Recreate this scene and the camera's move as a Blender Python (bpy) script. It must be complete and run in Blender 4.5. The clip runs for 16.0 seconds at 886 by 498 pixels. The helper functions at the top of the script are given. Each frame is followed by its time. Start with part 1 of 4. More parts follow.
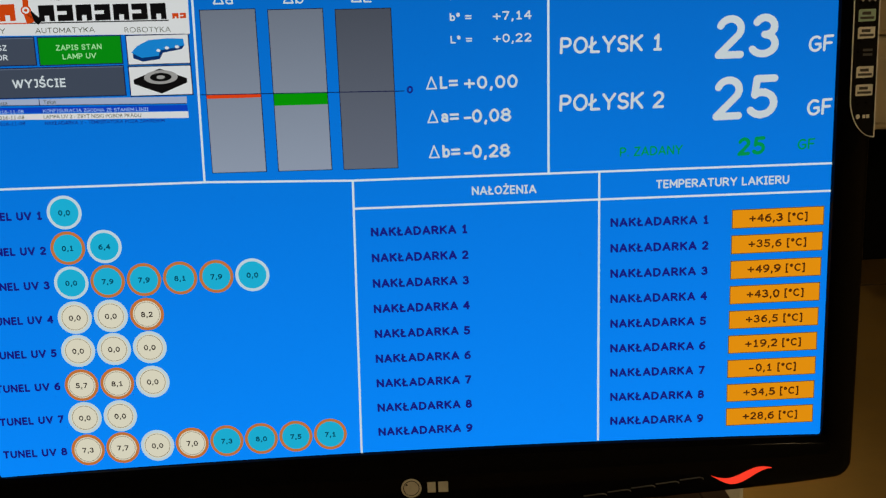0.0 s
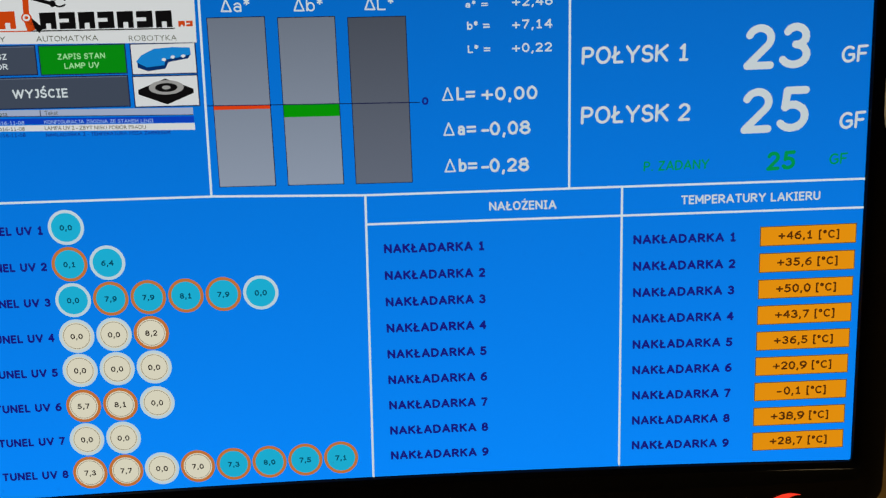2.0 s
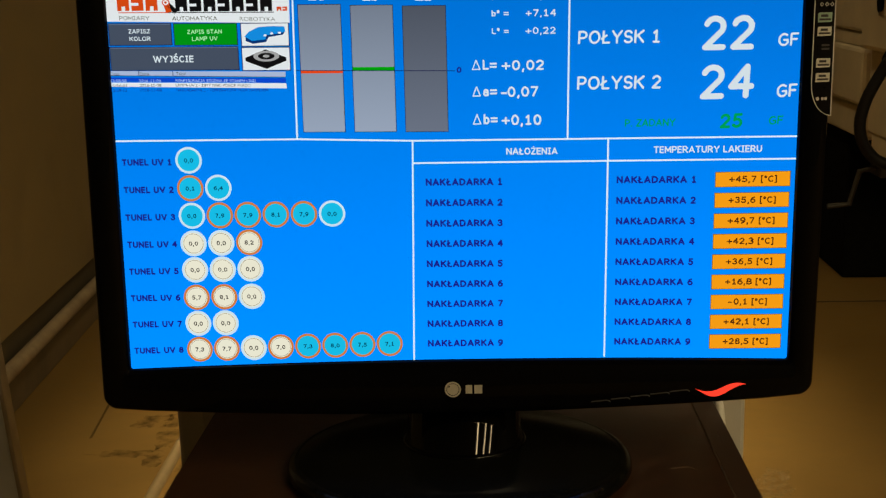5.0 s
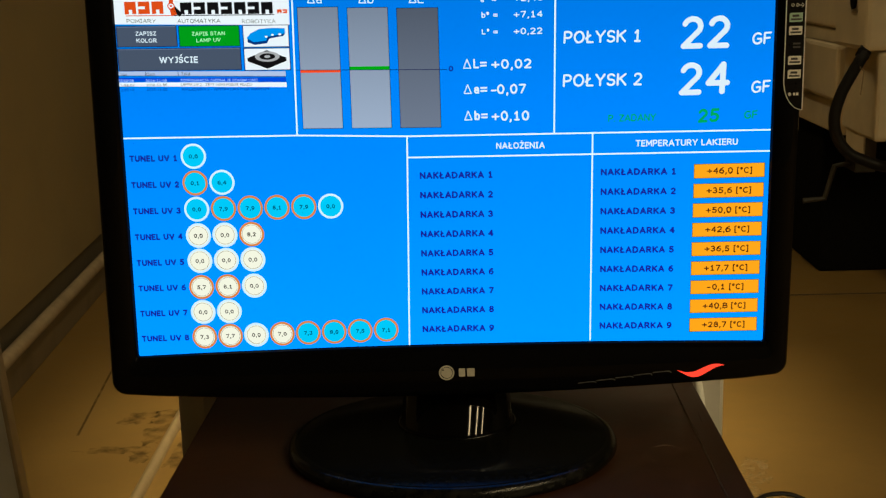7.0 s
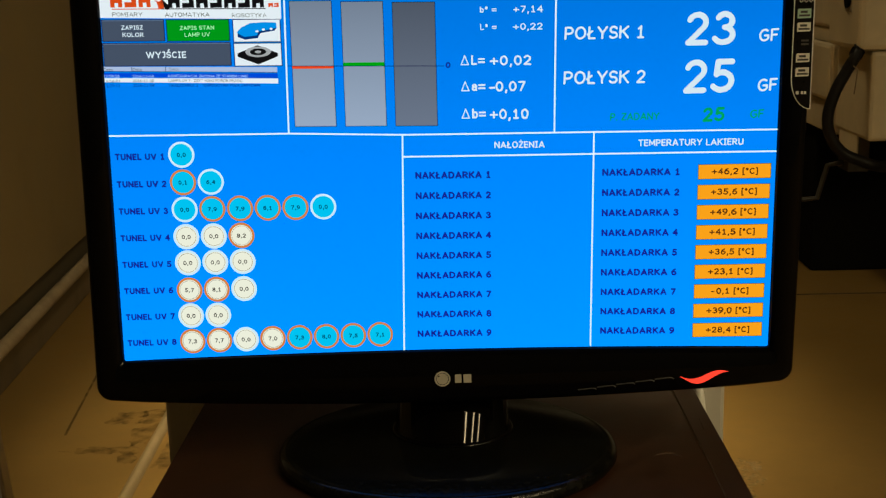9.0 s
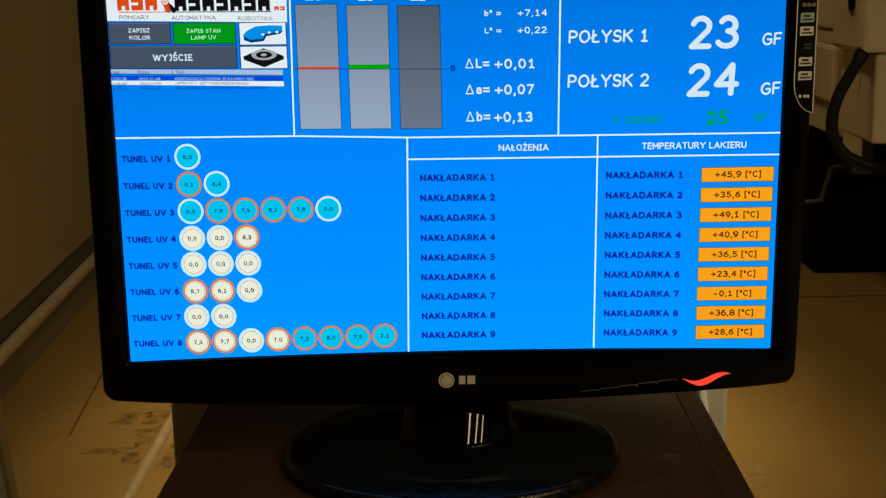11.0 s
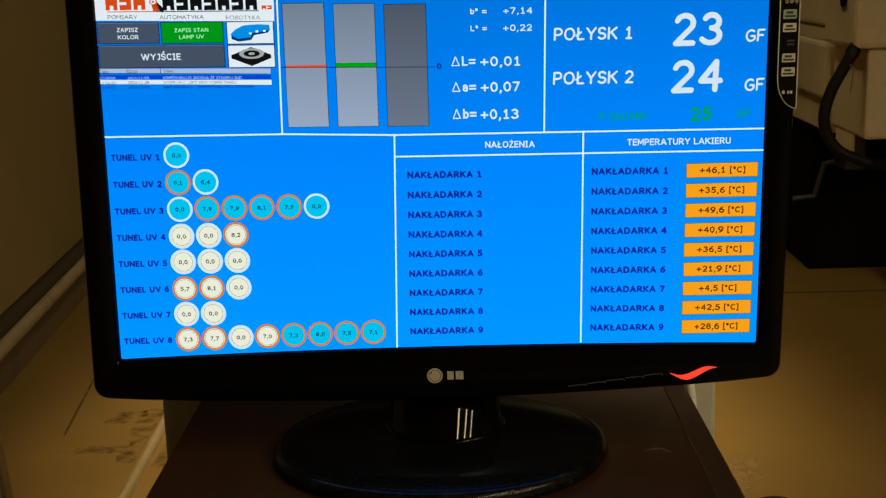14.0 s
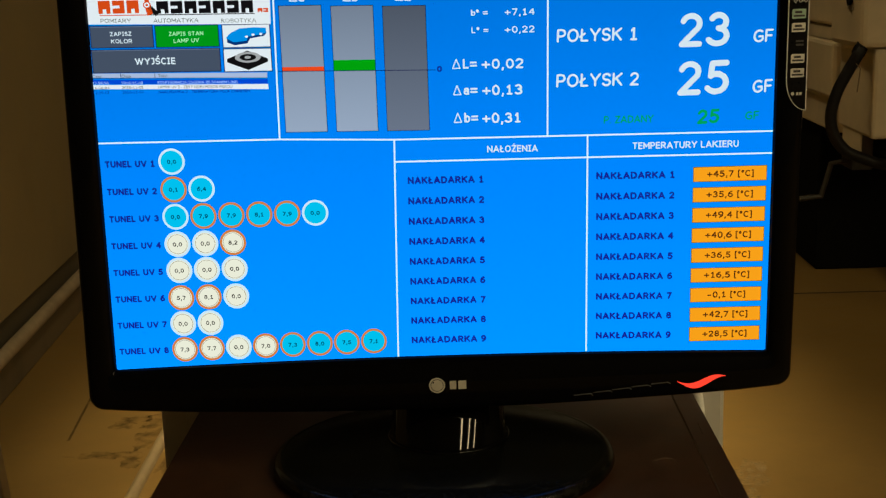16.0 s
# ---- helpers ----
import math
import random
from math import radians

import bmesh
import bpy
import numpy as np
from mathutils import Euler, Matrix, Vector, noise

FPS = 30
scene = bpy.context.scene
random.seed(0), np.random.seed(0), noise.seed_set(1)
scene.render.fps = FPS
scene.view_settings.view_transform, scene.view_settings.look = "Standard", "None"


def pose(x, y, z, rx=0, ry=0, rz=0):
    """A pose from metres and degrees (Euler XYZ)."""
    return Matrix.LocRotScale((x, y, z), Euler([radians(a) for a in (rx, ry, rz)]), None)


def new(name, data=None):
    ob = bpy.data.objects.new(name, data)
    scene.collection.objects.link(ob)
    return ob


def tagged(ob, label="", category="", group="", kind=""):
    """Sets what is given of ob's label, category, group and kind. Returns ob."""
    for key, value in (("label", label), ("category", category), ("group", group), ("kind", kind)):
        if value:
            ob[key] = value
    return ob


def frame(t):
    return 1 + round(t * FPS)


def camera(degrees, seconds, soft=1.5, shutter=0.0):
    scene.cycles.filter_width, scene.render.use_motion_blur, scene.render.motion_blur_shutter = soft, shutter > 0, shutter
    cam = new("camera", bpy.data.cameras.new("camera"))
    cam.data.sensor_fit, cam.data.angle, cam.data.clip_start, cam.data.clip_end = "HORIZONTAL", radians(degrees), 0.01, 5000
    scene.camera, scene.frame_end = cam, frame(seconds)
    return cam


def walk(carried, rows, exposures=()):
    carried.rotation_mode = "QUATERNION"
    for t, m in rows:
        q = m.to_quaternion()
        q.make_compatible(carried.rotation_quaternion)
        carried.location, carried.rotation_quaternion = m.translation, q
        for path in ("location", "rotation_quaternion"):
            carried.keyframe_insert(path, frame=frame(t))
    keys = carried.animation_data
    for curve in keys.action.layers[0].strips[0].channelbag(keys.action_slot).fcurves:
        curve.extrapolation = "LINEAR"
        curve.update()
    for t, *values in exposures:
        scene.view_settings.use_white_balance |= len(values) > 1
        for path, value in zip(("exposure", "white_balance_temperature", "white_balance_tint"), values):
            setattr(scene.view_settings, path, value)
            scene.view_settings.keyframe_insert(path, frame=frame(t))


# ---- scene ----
cam = camera(39.23, 16.0, soft=1.3)
# seconds, x, y, z, yaw, pitch, roll
PATH = [
    (0.0, 0.0030, -0.6753, 1.2826, -2.10, -13.64, 2.12),
    (0.5, 0.0031, -0.6727, 1.2824, -2.10, -13.73, 2.13),
    (1.0, 0.0053, -0.6498, 1.2797, -2.06, -13.65, 2.14),
    (1.5, 0.0040, -0.6459, 1.2831, -1.85, -13.62, 2.11),
    (2.0, 0.0018, -0.6470, 1.2856, -1.53, -13.63, 2.03),
    (2.5, 0.0018, -0.6489, 1.2836, -1.26, -13.59, 1.96),
    (3.0, 0.0041, -0.6651, 1.2857, -0.91, -13.28, 2.06),
    (3.5, 0.0081, -0.7021, 1.2857, -0.27, -13.03, 2.08),
    (4.0, 0.0235, -0.7477, 1.2817, 0.47, -12.84, 1.90),
    (4.5, 0.0410, -0.7970, 1.2760, 1.61, -12.67, 1.44),
    (5.0, 0.0279, -0.8635, 1.2787, 2.01, -12.84, 1.35),
    (5.2, 0.0227, -0.9030, 1.2809, 1.88, -12.93, 1.39),
    (7.5, 0.0178, -0.9100, 1.2832, 0.88, -12.95, 1.50),
    (8.0, 0.0160, -0.8931, 1.2807, 0.89, -12.97, 1.37),
    (8.5, 0.0139, -0.8851, 1.2800, 0.81, -13.03, 1.33),
    (9.0, 0.0136, -0.8810, 1.2800, 0.55, -13.06, 1.31),
    (11.5, 0.0131, -0.8864, 1.2816, 0.76, -12.97, 1.22),
    (12.0, 0.0134, -0.8851, 1.2803, 0.69, -13.11, 1.15),
    (12.5, 0.0136, -0.8837, 1.2800, 0.65, -13.16, 1.15),
    (13.0, 0.0147, -0.8857, 1.2806, 0.64, -13.12, 1.30),
    (13.5, 0.0166, -0.8891, 1.2812, 0.59, -13.11, 1.41),
    (14.0, 0.0194, -0.8930, 1.2820, 0.49, -13.09, 1.48),
    (14.5, 0.0211, -0.8907, 1.2822, 0.43, -13.04, 1.62),
    (15.0, 0.0224, -0.8896, 1.2825, 0.45, -13.04, 1.72),
    (15.5, 0.0230, -0.8867, 1.2840, 0.51, -12.98, 1.77),
    (16.0, 0.0223, -0.8723, 1.2812, 0.69, -13.02, 1.82),
]
# seconds, stops, kelvin, tint
LIGHT_METER = [(0.0, -0.4, 6650, 8), (4.0, -0.38, 6650, 8), (4.6, -0.2, 6550, 8), (5.2, -0.06, 6450, 7), (7.4, 0.14, 6150, 4), (8.2, 0.1, 6150, 4), (9.2, 0.0, 6150, 4), (16.0, -0.02, 6150, 4)]
walk(cam, [(t, pose(x, y, z, 90 + pitch, roll, yaw)) for t, x, y, z, yaw, pitch, roll in PATH], LIGHT_METER)

# ---------------------------------------------------------------- world and lamps
world = bpy.data.worlds.new("world")
scene.world = world
world.use_nodes = True
world.node_tree.nodes["Background"].inputs[0].default_value = (0.02, 0.018, 0.015, 1)
world.node_tree.nodes["Background"].inputs[1].default_value = 0.2


def area_lamp(name, x, y, z, sx, sy, watts, colour, spread):
    data = bpy.data.lights.new(name, "AREA")
    data.shape, data.size, data.size_y, data.energy, data.color, data.spread = "RECTANGLE", sx, sy, watts, colour, radians(spread)
    ob = new(name, data)
    ob.matrix_basis = pose(x, y, z)
    return ob


WARM = (1.0, 0.72, 0.36)
LAMPS = ((-0.06, 2.4, 16, 37), (0.0, 3.7, 8.0, 84))
for lamp_x, lamp_y, watts, spread in LAMPS:
    area_lamp("hall_lamp", lamp_x, lamp_y, 3.86, 0.25, 1.2, watts, WARM, spread)
# three parallel strip lamps over the hall behind the camera
STRIPS = ((2.3, -4.2), (3.9, -4.2), (5.5, -4.2))
for lamp_x, lamp_y in STRIPS:
    area_lamp("strip_light", lamp_x, lamp_y, 3.86, 0.2, 4.4, 80, WARM, 170)

# ---------------------------------------------------------------- materials


def material(name, colour, rough=0.6, metal=0.0, grain=0.0, scale=40.0, stain=0.0, stain_scale=3.0, bump=0.0, stain_colour=None, coat=0.0, specular=0.5, uneven=0.09):
    m = bpy.data.materials.new(name)
    m.use_nodes = True
    nt = m.node_tree
    b = nt.nodes["Principled BSDF"]
    b.inputs["Roughness"].default_value, b.inputs["Metallic"].default_value = rough, metal
    b.inputs["Coat Weight"].default_value = coat
    b.inputs["Specular IOR Level"].default_value = specular
    b.inputs["Base Color"].default_value = (*colour, 1)
    tex = nt.nodes.new("ShaderNodeTexCoord")
    out = None
    if grain or stain:
        n1 = nt.nodes.new("ShaderNodeTexNoise")
        n1.inputs["Scale"].default_value, n1.inputs["Detail"].default_value = scale, 6
        nt.links.new(tex.outputs["Object"], n1.inputs["Vector"])
        mix = nt.nodes.new("ShaderNodeMix")
        mix.data_type, mix.blend_type = "RGBA", "MIX"
        ramp = nt.nodes.new("ShaderNodeMapRange")
        ramp.inputs[1].default_value, ramp.inputs[2].default_value = 0.3, 0.7
        nt.links.new(n1.outputs[0], ramp.inputs[0])
        nt.links.new(ramp.outputs[0], mix.inputs[0])
        mix.inputs[6].default_value = (*[c * (1 - grain) for c in colour], 1)
        mix.inputs[7].default_value = (*[min(1, c * (1 + grain)) for c in colour], 1)
        out = mix.outputs[2]
        if stain:
            n2 = nt.nodes.new("ShaderNodeTexNoise")
            n2.inputs["Scale"].default_value, n2.inputs["Detail"].default_value = stain_scale, 8
            nt.links.new(tex.outputs["Object"], n2.inputs["Vector"])
            r2 = nt.nodes.new("ShaderNodeMapRange")
            r2.inputs[1].default_value, r2.inputs[2].default_value, r2.inputs[4].default_value = 0.5, 0.66, stain
            nt.links.new(n2.outputs[0], r2.inputs[0])
            mix2 = nt.nodes.new("ShaderNodeMix")
            mix2.data_type = "RGBA"
            nt.links.new(r2.outputs[0], mix2.inputs[0])
            nt.links.new(out, mix2.inputs[6])
            mix2.inputs[7].default_value = (*(stain_colour or [c * 0.5 for c in colour]), 1)
            out = mix2.outputs[2]
        nt.links.new(out, b.inputs["Base Color"])
        if bump:
            bp = nt.nodes.new("ShaderNodeBump")
            bp.inputs["Strength"].default_value, bp.inputs["Distance"].default_value = bump, 0.002
            nt.links.new(n1.outputs[0], bp.inputs["Height"])
            nt.links.new(bp.outputs[0], b.inputs["Normal"])
        # uneven gloss
        rr = nt.nodes.new("ShaderNodeMapRange")
        rr.inputs[3].default_value, rr.inputs[4].default_value = max(0.02, rough - uneven), min(1, rough + uneven)
        nt.links.new(n1.outputs[0], rr.inputs[0])
        nt.links.new(rr.outputs[0], b.inputs["Roughness"])
    return m


def srgb(r, g, b):
    return tuple((c / 255 / 12.92) if c <= 10 else ((c / 255 + 0.055) / 1.055) ** 2.4 for c in (r, g, b))


def glow(name, colour, strength=1.0, low=1.0, foot=0.0, head=0.27):
    """A lit area of the display; low: how much brighter it shows at the height foot than half way up to head."""
    m = bpy.data.materials.new(name)
    m.use_nodes = True
    nt = m.node_tree
    b = nt.nodes["Principled BSDF"]
    b.inputs["Base Color"].default_value = (0.004, 0.004, 0.005, 1)
    b.inputs["Roughness"].default_value = 0.45
    b.inputs["Specular IOR Level"].default_value = 0.05
    b.inputs["Emission Color"].default_value = (*colour, 1)
    b.inputs["Emission Strength"].default_value = strength
    if low != 1.0:
        tex = nt.nodes.new("ShaderNodeTexCoord")
        sep = nt.nodes.new("ShaderNodeSeparateXYZ")
        nt.links.new(tex.outputs["Object"], sep.inputs[0])
        r = nt.nodes.new("ShaderNodeMapRange")
        r.inputs[1].default_value, r.inputs[2].default_value = ZS + foot, ZS + head
        r.inputs[3].default_value, r.inputs[4].default_value = strength * low, strength / low
        nt.links.new(sep.outputs[2], r.inputs[0])
        nt.links.new(r.outputs[0], b.inputs["Emission Strength"])
    return m


def broken(m, scale=22.0, low=0.4, high=0.6):
    """Lets a thin mark break up into ragged spots."""
    nt = m.node_tree
    b = nt.nodes["Principled BSDF"]
    tex, n = nt.nodes.new("ShaderNodeTexCoord"), nt.nodes.new("ShaderNodeTexNoise")
    n.inputs["Scale"].default_value, n.inputs["Detail"].default_value = scale, 8
    r = nt.nodes.new("ShaderNodeMapRange")
    r.inputs[1].default_value, r.inputs[2].default_value, r.inputs[4].default_value = low, high, 0.55
    nt.links.new(tex.outputs["Object"], n.inputs["Vector"])
    nt.links.new(n.outputs[0], r.inputs[0])
    nt.links.new(r.outputs[0], b.inputs["Alpha"])
    return m


XS, ZS = -0.2383, 0.995          # lower left corner of the lit display
M = {
    "gloss_black": material("gloss_black_plastic", (0.0025, 0.0025, 0.003), 0.04, grain=0.2, scale=300, specular=0.13, uneven=0.015),
    "neck_black": material("polished_neck_plastic", (0.0025, 0.0025, 0.003), 0.03, grain=0.2, scale=300, specular=0.3, uneven=0.01),
    "worn_black": material("worn_black_rim", (0.006, 0.006, 0.005), 0.2, grain=0.5, scale=160, stain=0.5, stain_scale=110, stain_colour=(0.022, 0.021, 0.016), specular=0.2),
    "dusty_black": material("dusty_black_plastic", (0.006, 0.0065, 0.006), 0.17, grain=0.6, scale=220, stain=0.5, stain_scale=14, stain_colour=(0.009, 0.01, 0.008), specular=0.09, uneven=0.06),
    "satin_black": material("satin_black_plastic", (0.009, 0.009, 0.01), 0.3, grain=0.2, scale=500),
    "silver": material("silver_trim", (0.9, 0.92, 0.93), 0.35, metal=0.1, grain=0.08, scale=600),
    "print_black": material("sticker_black", (0.006, 0.006, 0.007), 0.3, grain=0.2, scale=400, specular=0.12),
    "print_white": material("sticker_white", (0.85, 0.85, 0.8), 0.35, grain=0.06, scale=400),
    "print_green": material("sticker_mint", (0.42, 0.62, 0.52), 0.5, grain=0.06, scale=400),
    "print_dim": material("sticker_dim", (0.07, 0.07, 0.07), 0.5, grain=0.06, scale=400),
    "key_lip": material("dull_key_lip", (0.06, 0.06, 0.058), 0.4, grain=0.2, scale=400),
    "logo": material("logo_print", (0.62, 0.6, 0.52), 0.45, grain=0.05, scale=400),
    "wood": material("dark_brown_laminate", (0.056, 0.0235, 0.0102), 0.32, grain=0.22, scale=60, stain=0.08, stain_scale=4, bump=0.08, specular=0.4),
    "edge": material("edge_banding", (0.05, 0.022, 0.0105), 0.4, grain=0.2, scale=60),
    "seam": broken(material("pale_seam", (0.26, 0.16, 0.09), 0.5, grain=0.3, scale=90), 26.0, 0.3, 0.7),
    "grey_steel": material("light_grey_painted_steel", (0.56, 0.55, 0.5), 0.45, grain=0.06, scale=30, stain=0.3, stain_scale=6),
    "cream": material("cream_machine_paint", (0.62, 0.54, 0.38), 0.42, grain=0.06, scale=20, stain=0.35, stain_scale=2.5, bump=0.05),
    "panel": material("beige_machine_panel", (0.27, 0.215, 0.11), 0.4, grain=0.08, scale=8, stain=0.4, stain_scale=1.6, bump=0.05),
    "rail": material("worn_light_rail", (0.36, 0.29, 0.19), 0.4, grain=0.15, scale=25, stain=0.5, stain_scale=7),
    "skirt": material("beige_skirting", (0.17, 0.13, 0.075), 0.5, grain=0.12, scale=25, stain=0.5, stain_scale=5),
    "trunking": material("floor_trunking", (0.24, 0.185, 0.105), 0.45, grain=0.12, scale=25, stain=0.5, stain_scale=6),
    "floor": material("sealed_concrete", (0.205, 0.13, 0.038), 0.34, grain=0.1, scale=18, stain=0.35, stain_scale=1.7, bump=0.1, stain_colour=(0.11, 0.068, 0.019)),
    # shade of the gap under the housing panels, put into a darker brown
    "shade_paint": material("brown_recess_shade", (0.09, 0.075, 0.045), 0.6, grain=0.15, scale=20),
    "bracket": material("dull_grey_bracket", (0.05, 0.047, 0.04), 0.5, grain=0.2, scale=40),
    "joint": material("dark_joint", (0.05, 0.035, 0.02), 0.8, grain=0.2, scale=80),
    "crack": broken(material("ragged_joint", (0.03, 0.019, 0.009), 0.8, grain=0.3, scale=80), 30.0, 0.15, 0.5),
    "damp": broken(material("dark_floor_stain", (0.06, 0.036, 0.014), 0.3, grain=0.3, scale=40), 26.0, 0.4, 0.68),
    "plaster": broken(material("pale_floor_smear", (0.3, 0.215, 0.1), 0.6, grain=0.4, scale=90, bump=0.3), 70.0, 0.42, 0.66),
    "dark": material("black_machine_frame", (0.004, 0.004, 0.0035), 0.8, grain=0.3, scale=30, specular=0.06),
    "rubber": material("black_rubber_hose", (0.006, 0.0055, 0.005), 0.5, grain=0.3, scale=120, specular=0.25),
    "wall": material("hall_wall", (0.13, 0.12, 0.1), 0.8, grain=0.08, scale=6, stain=0.3, stain_scale=1),
    "ceiling": material("hall_ceiling", (0.25, 0.24, 0.22), 0.9, grain=0.08, scale=4),
    "lamp_face": glow("lamp_tube", (1.0, 0.8, 0.5), 6.0),
    "blue": glow("display_blue", srgb(0, 134, 252), 0.97, 1.35),
    "row_blue": glow("display_deep_blue", srgb(10, 70, 205), 1.0),
    "text_white": glow("display_white", srgb(217, 229, 236), 1.0),
    "line_white": glow("display_line", srgb(225, 240, 250), 1.0),
    "paper": glow("display_paper", srgb(231, 235, 238), 1.0),
    "text_navy": glow("display_navy", srgb(24, 26, 138), 1.0),
    "text_green": glow("display_text_green", srgb(0, 160, 84), 1.0),
    "text_mint": glow("display_mint", srgb(165, 235, 165), 1.0),
    "text_brown": glow("display_brown", srgb(92, 48, 12), 1.0),
    "text_grey": glow("display_grey_text", srgb(80, 86, 65), 1.0),
    "text_pale": glow("display_pale_text", srgb(165, 200, 250), 1.0),
    "slate": glow("display_slate", srgb(70, 80, 98), 1.0, 1.02),
    "slate_light": glow("display_slate_edge", srgb(98, 112, 135), 1.0),
    "slate_dark": glow("display_slate_shade", srgb(28, 44, 88), 1.0),
    "btn_green": glow("display_green", srgb(4, 148, 20), 1.0),
    "bar_grey": glow("display_bar_grey", srgb(135, 146, 165), 1.0, 1.35, 0.172, 0.26),
    "bar_dark": glow("display_bar_dark", srgb(92, 99, 114), 1.0, 1.4, 0.172, 0.26),
    "bar_edge": glow("display_bar_edge", srgb(26, 32, 56), 1.0),
    "red": glow("display_red", srgb(238, 70, 22), 1.0),
    "green": glow("display_bar_green", srgb(2, 160, 8), 1.0),
    "zero": glow("display_zero_line", srgb(8, 16, 70), 1.0),
    "orange_box": glow("display_amber", srgb(253, 160, 20), 1.0),
    "box_edge": glow("display_amber_edge", srgb(104, 92, 56), 1.0),
    "ring_orange": glow("display_ring_orange", srgb(212, 126, 64), 1.0),
    "ring_white": glow("display_ring_white", srgb(208, 231, 244), 1.0),
    "hair": glow("display_hair_ring", srgb(150, 140, 120), 1.0),
    "lamp_cyan": glow("display_cyan", srgb(28, 192, 236), 1.0),
    "lamp_cream": glow("display_cream", srgb(240, 236, 214), 1.0),
    "num_teal": glow("display_teal_digits", srgb(8, 92, 120), 1.0),
    "num_dark": glow("display_dark_digits", srgb(58, 50, 44), 1.0),
    "hdr_grey": glow("display_header", srgb(172, 186, 216), 1.0),
    "mark_orange": glow("display_logo_orange", srgb(214, 72, 18), 1.0),
    "mark_black": glow("display_logo_black", srgb(14, 14, 16), 1.0),
    "arc_blue": glow("display_gauge_blue", srgb(22, 140, 225), 1.0),
    "arc_navy": glow("display_gauge_navy", srgb(6, 50, 110), 1.0),
    "disc_grey": glow("display_disc_grey", srgb(165, 165, 165), 1.0),
    "led_red": glow("power_light_red", srgb(255, 62, 42), 1.3),
}

# ---------------------------------------------------------------- mesh helpers
HOME = {}


def thing(name, x, y, z, label, category, group="", kind=""):
    ob = new(name)
    ob.location = (x, y, z)
    HOME[ob] = Vector((x, y, z))
    return tagged(ob, label, category, group, kind)


def part(name, bm, mat, parent=None, label="", smooth=False, angle=40):
    """Links a bmesh, given in world metres, as one mesh object under a thing or a part."""
    me = bpy.data.meshes.new(name)
    bmesh.ops.recalc_face_normals(bm, faces=bm.faces)
    if smooth:
        for f in bm.faces:
            f.smooth = True
        for e in bm.edges:
            if len(e.link_faces) == 2 and e.calc_face_angle(0) > radians(angle):
                e.smooth = False
    bm.to_mesh(me)
    bm.free()
    me.materials.append(M[mat] if isinstance(mat, str) else mat)
    ob = new(name, me)
    if parent is not None:
        ob.parent = parent
        if parent in HOME:
            ob.matrix_parent_inverse = Matrix.Translation(-HOME[parent])
    if label:
        tagged(ob, label)
    return ob


def box(bm, x0, x1, y0, y1, z0, z1, bevel=0.0, m=None):
    b2 = bmesh.new()
    bmesh.ops.create_cube(b2, size=1)
    for v in b2.verts:
        v.co = Vector(((x0 + x1) / 2 + v.co.x * (x1 - x0), (y0 + y1) / 2 + v.co.y * (y1 - y0), (z0 + z1) / 2 + v.co.z * (z1 - z0)))
    if bevel:
        bmesh.ops.bevel(b2, geom=b2.edges[:], offset=bevel, segments=2, affect="EDGES", profile=0.5)
    if m is not None:
        b2.transform(m)
    me = bpy.data.meshes.new("tmp")
    b2.to_mesh(me)
    b2.free()
    bm.from_mesh(me)
    bpy.data.meshes.remove(me)
    return bm


def tube(bm, pts, r, n=10, cap=True):
    """A round bar along points."""
    pts = [Vector(p) for p in pts]
    rings, a = [], None
    for i, p in enumerate(pts):
        d = (pts[min(i + 1, len(pts) - 1)] - pts[max(i - 1, 0)]).normalized()
        if a is None:
            a = d.cross(Vector((0, 0, 1)) if abs(d.z) < 0.9 else Vector((1, 0, 0)))
        a = (a - d * a.dot(d)).normalized()
        b = d.cross(a)
        rr = r(i / (len(pts) - 1)) if callable(r) else r
        rings.append([bm.verts.new(p + rr * (math.cos(k * 2 * math.pi / n) * a + math.sin(k * 2 * math.pi / n) * b)) for k in range(n)])
    for u, w in zip(rings, rings[1:]):
        for k in range(n):
            bm.faces.new((u[k], u[(k + 1) % n], w[(k + 1) % n], w[k]))
    if cap:
        bm.faces.new(rings[0])
        bm.faces.new(rings[-1][::-1])
    return bm


def curve_points(ctrl, n=24):
    """A smooth line through control points (Catmull-Rom)."""
    c = [Vector(p) for p in ctrl]
    c = [2 * c[0] - c[1]] + c + [2 * c[-1] - c[-2]]
    out = []
    for i in range(1, len(c) - 2):
        for k in range(n):
            t = k / n
            out.append(0.5 * (2 * c[i] + (c[i + 1] - c[i - 1]) * t + (2 * c[i - 1] - 5 * c[i] + 4 * c[i + 1] - c[i + 2]) * t * t
                              + (3 * c[i] - c[i - 1] - 3 * c[i + 1] + c[i + 2]) * t ** 3))
    return out + [c[-2]]


def revolve(bm, profile, cx, cy, sx=1.0, sy=1.0, n=48):
    """Rings of (radius, z), scaled to an ellipse."""
    rings = []
    for r, z in profile:
        rings.append([bm.verts.new((cx + r * sx * math.cos(2 * math.pi * k / n), cy + r * sy * math.sin(2 * math.pi * k / n), z)) for k in range(n)])
    for u, w in zip(rings, rings[1:]):
        for k in range(n):
            bm.faces.new((u[k], u[(k + 1) % n], w[(k + 1) % n], w[k]))
    bm.faces.new(rings[0][::-1])
    bm.faces.new(rings[-1])
    return bm


# flat figures on the display: x, z from its lower left corner; layer: steps of 0.1 mm towards the viewer
LAYER = 0.0001


def sheet(points, layer):
    bm = bmesh.new()
    bm.faces.new([bm.verts.new((XS + x, -layer * LAYER, ZS + z)) for x, z in points])
    return bm


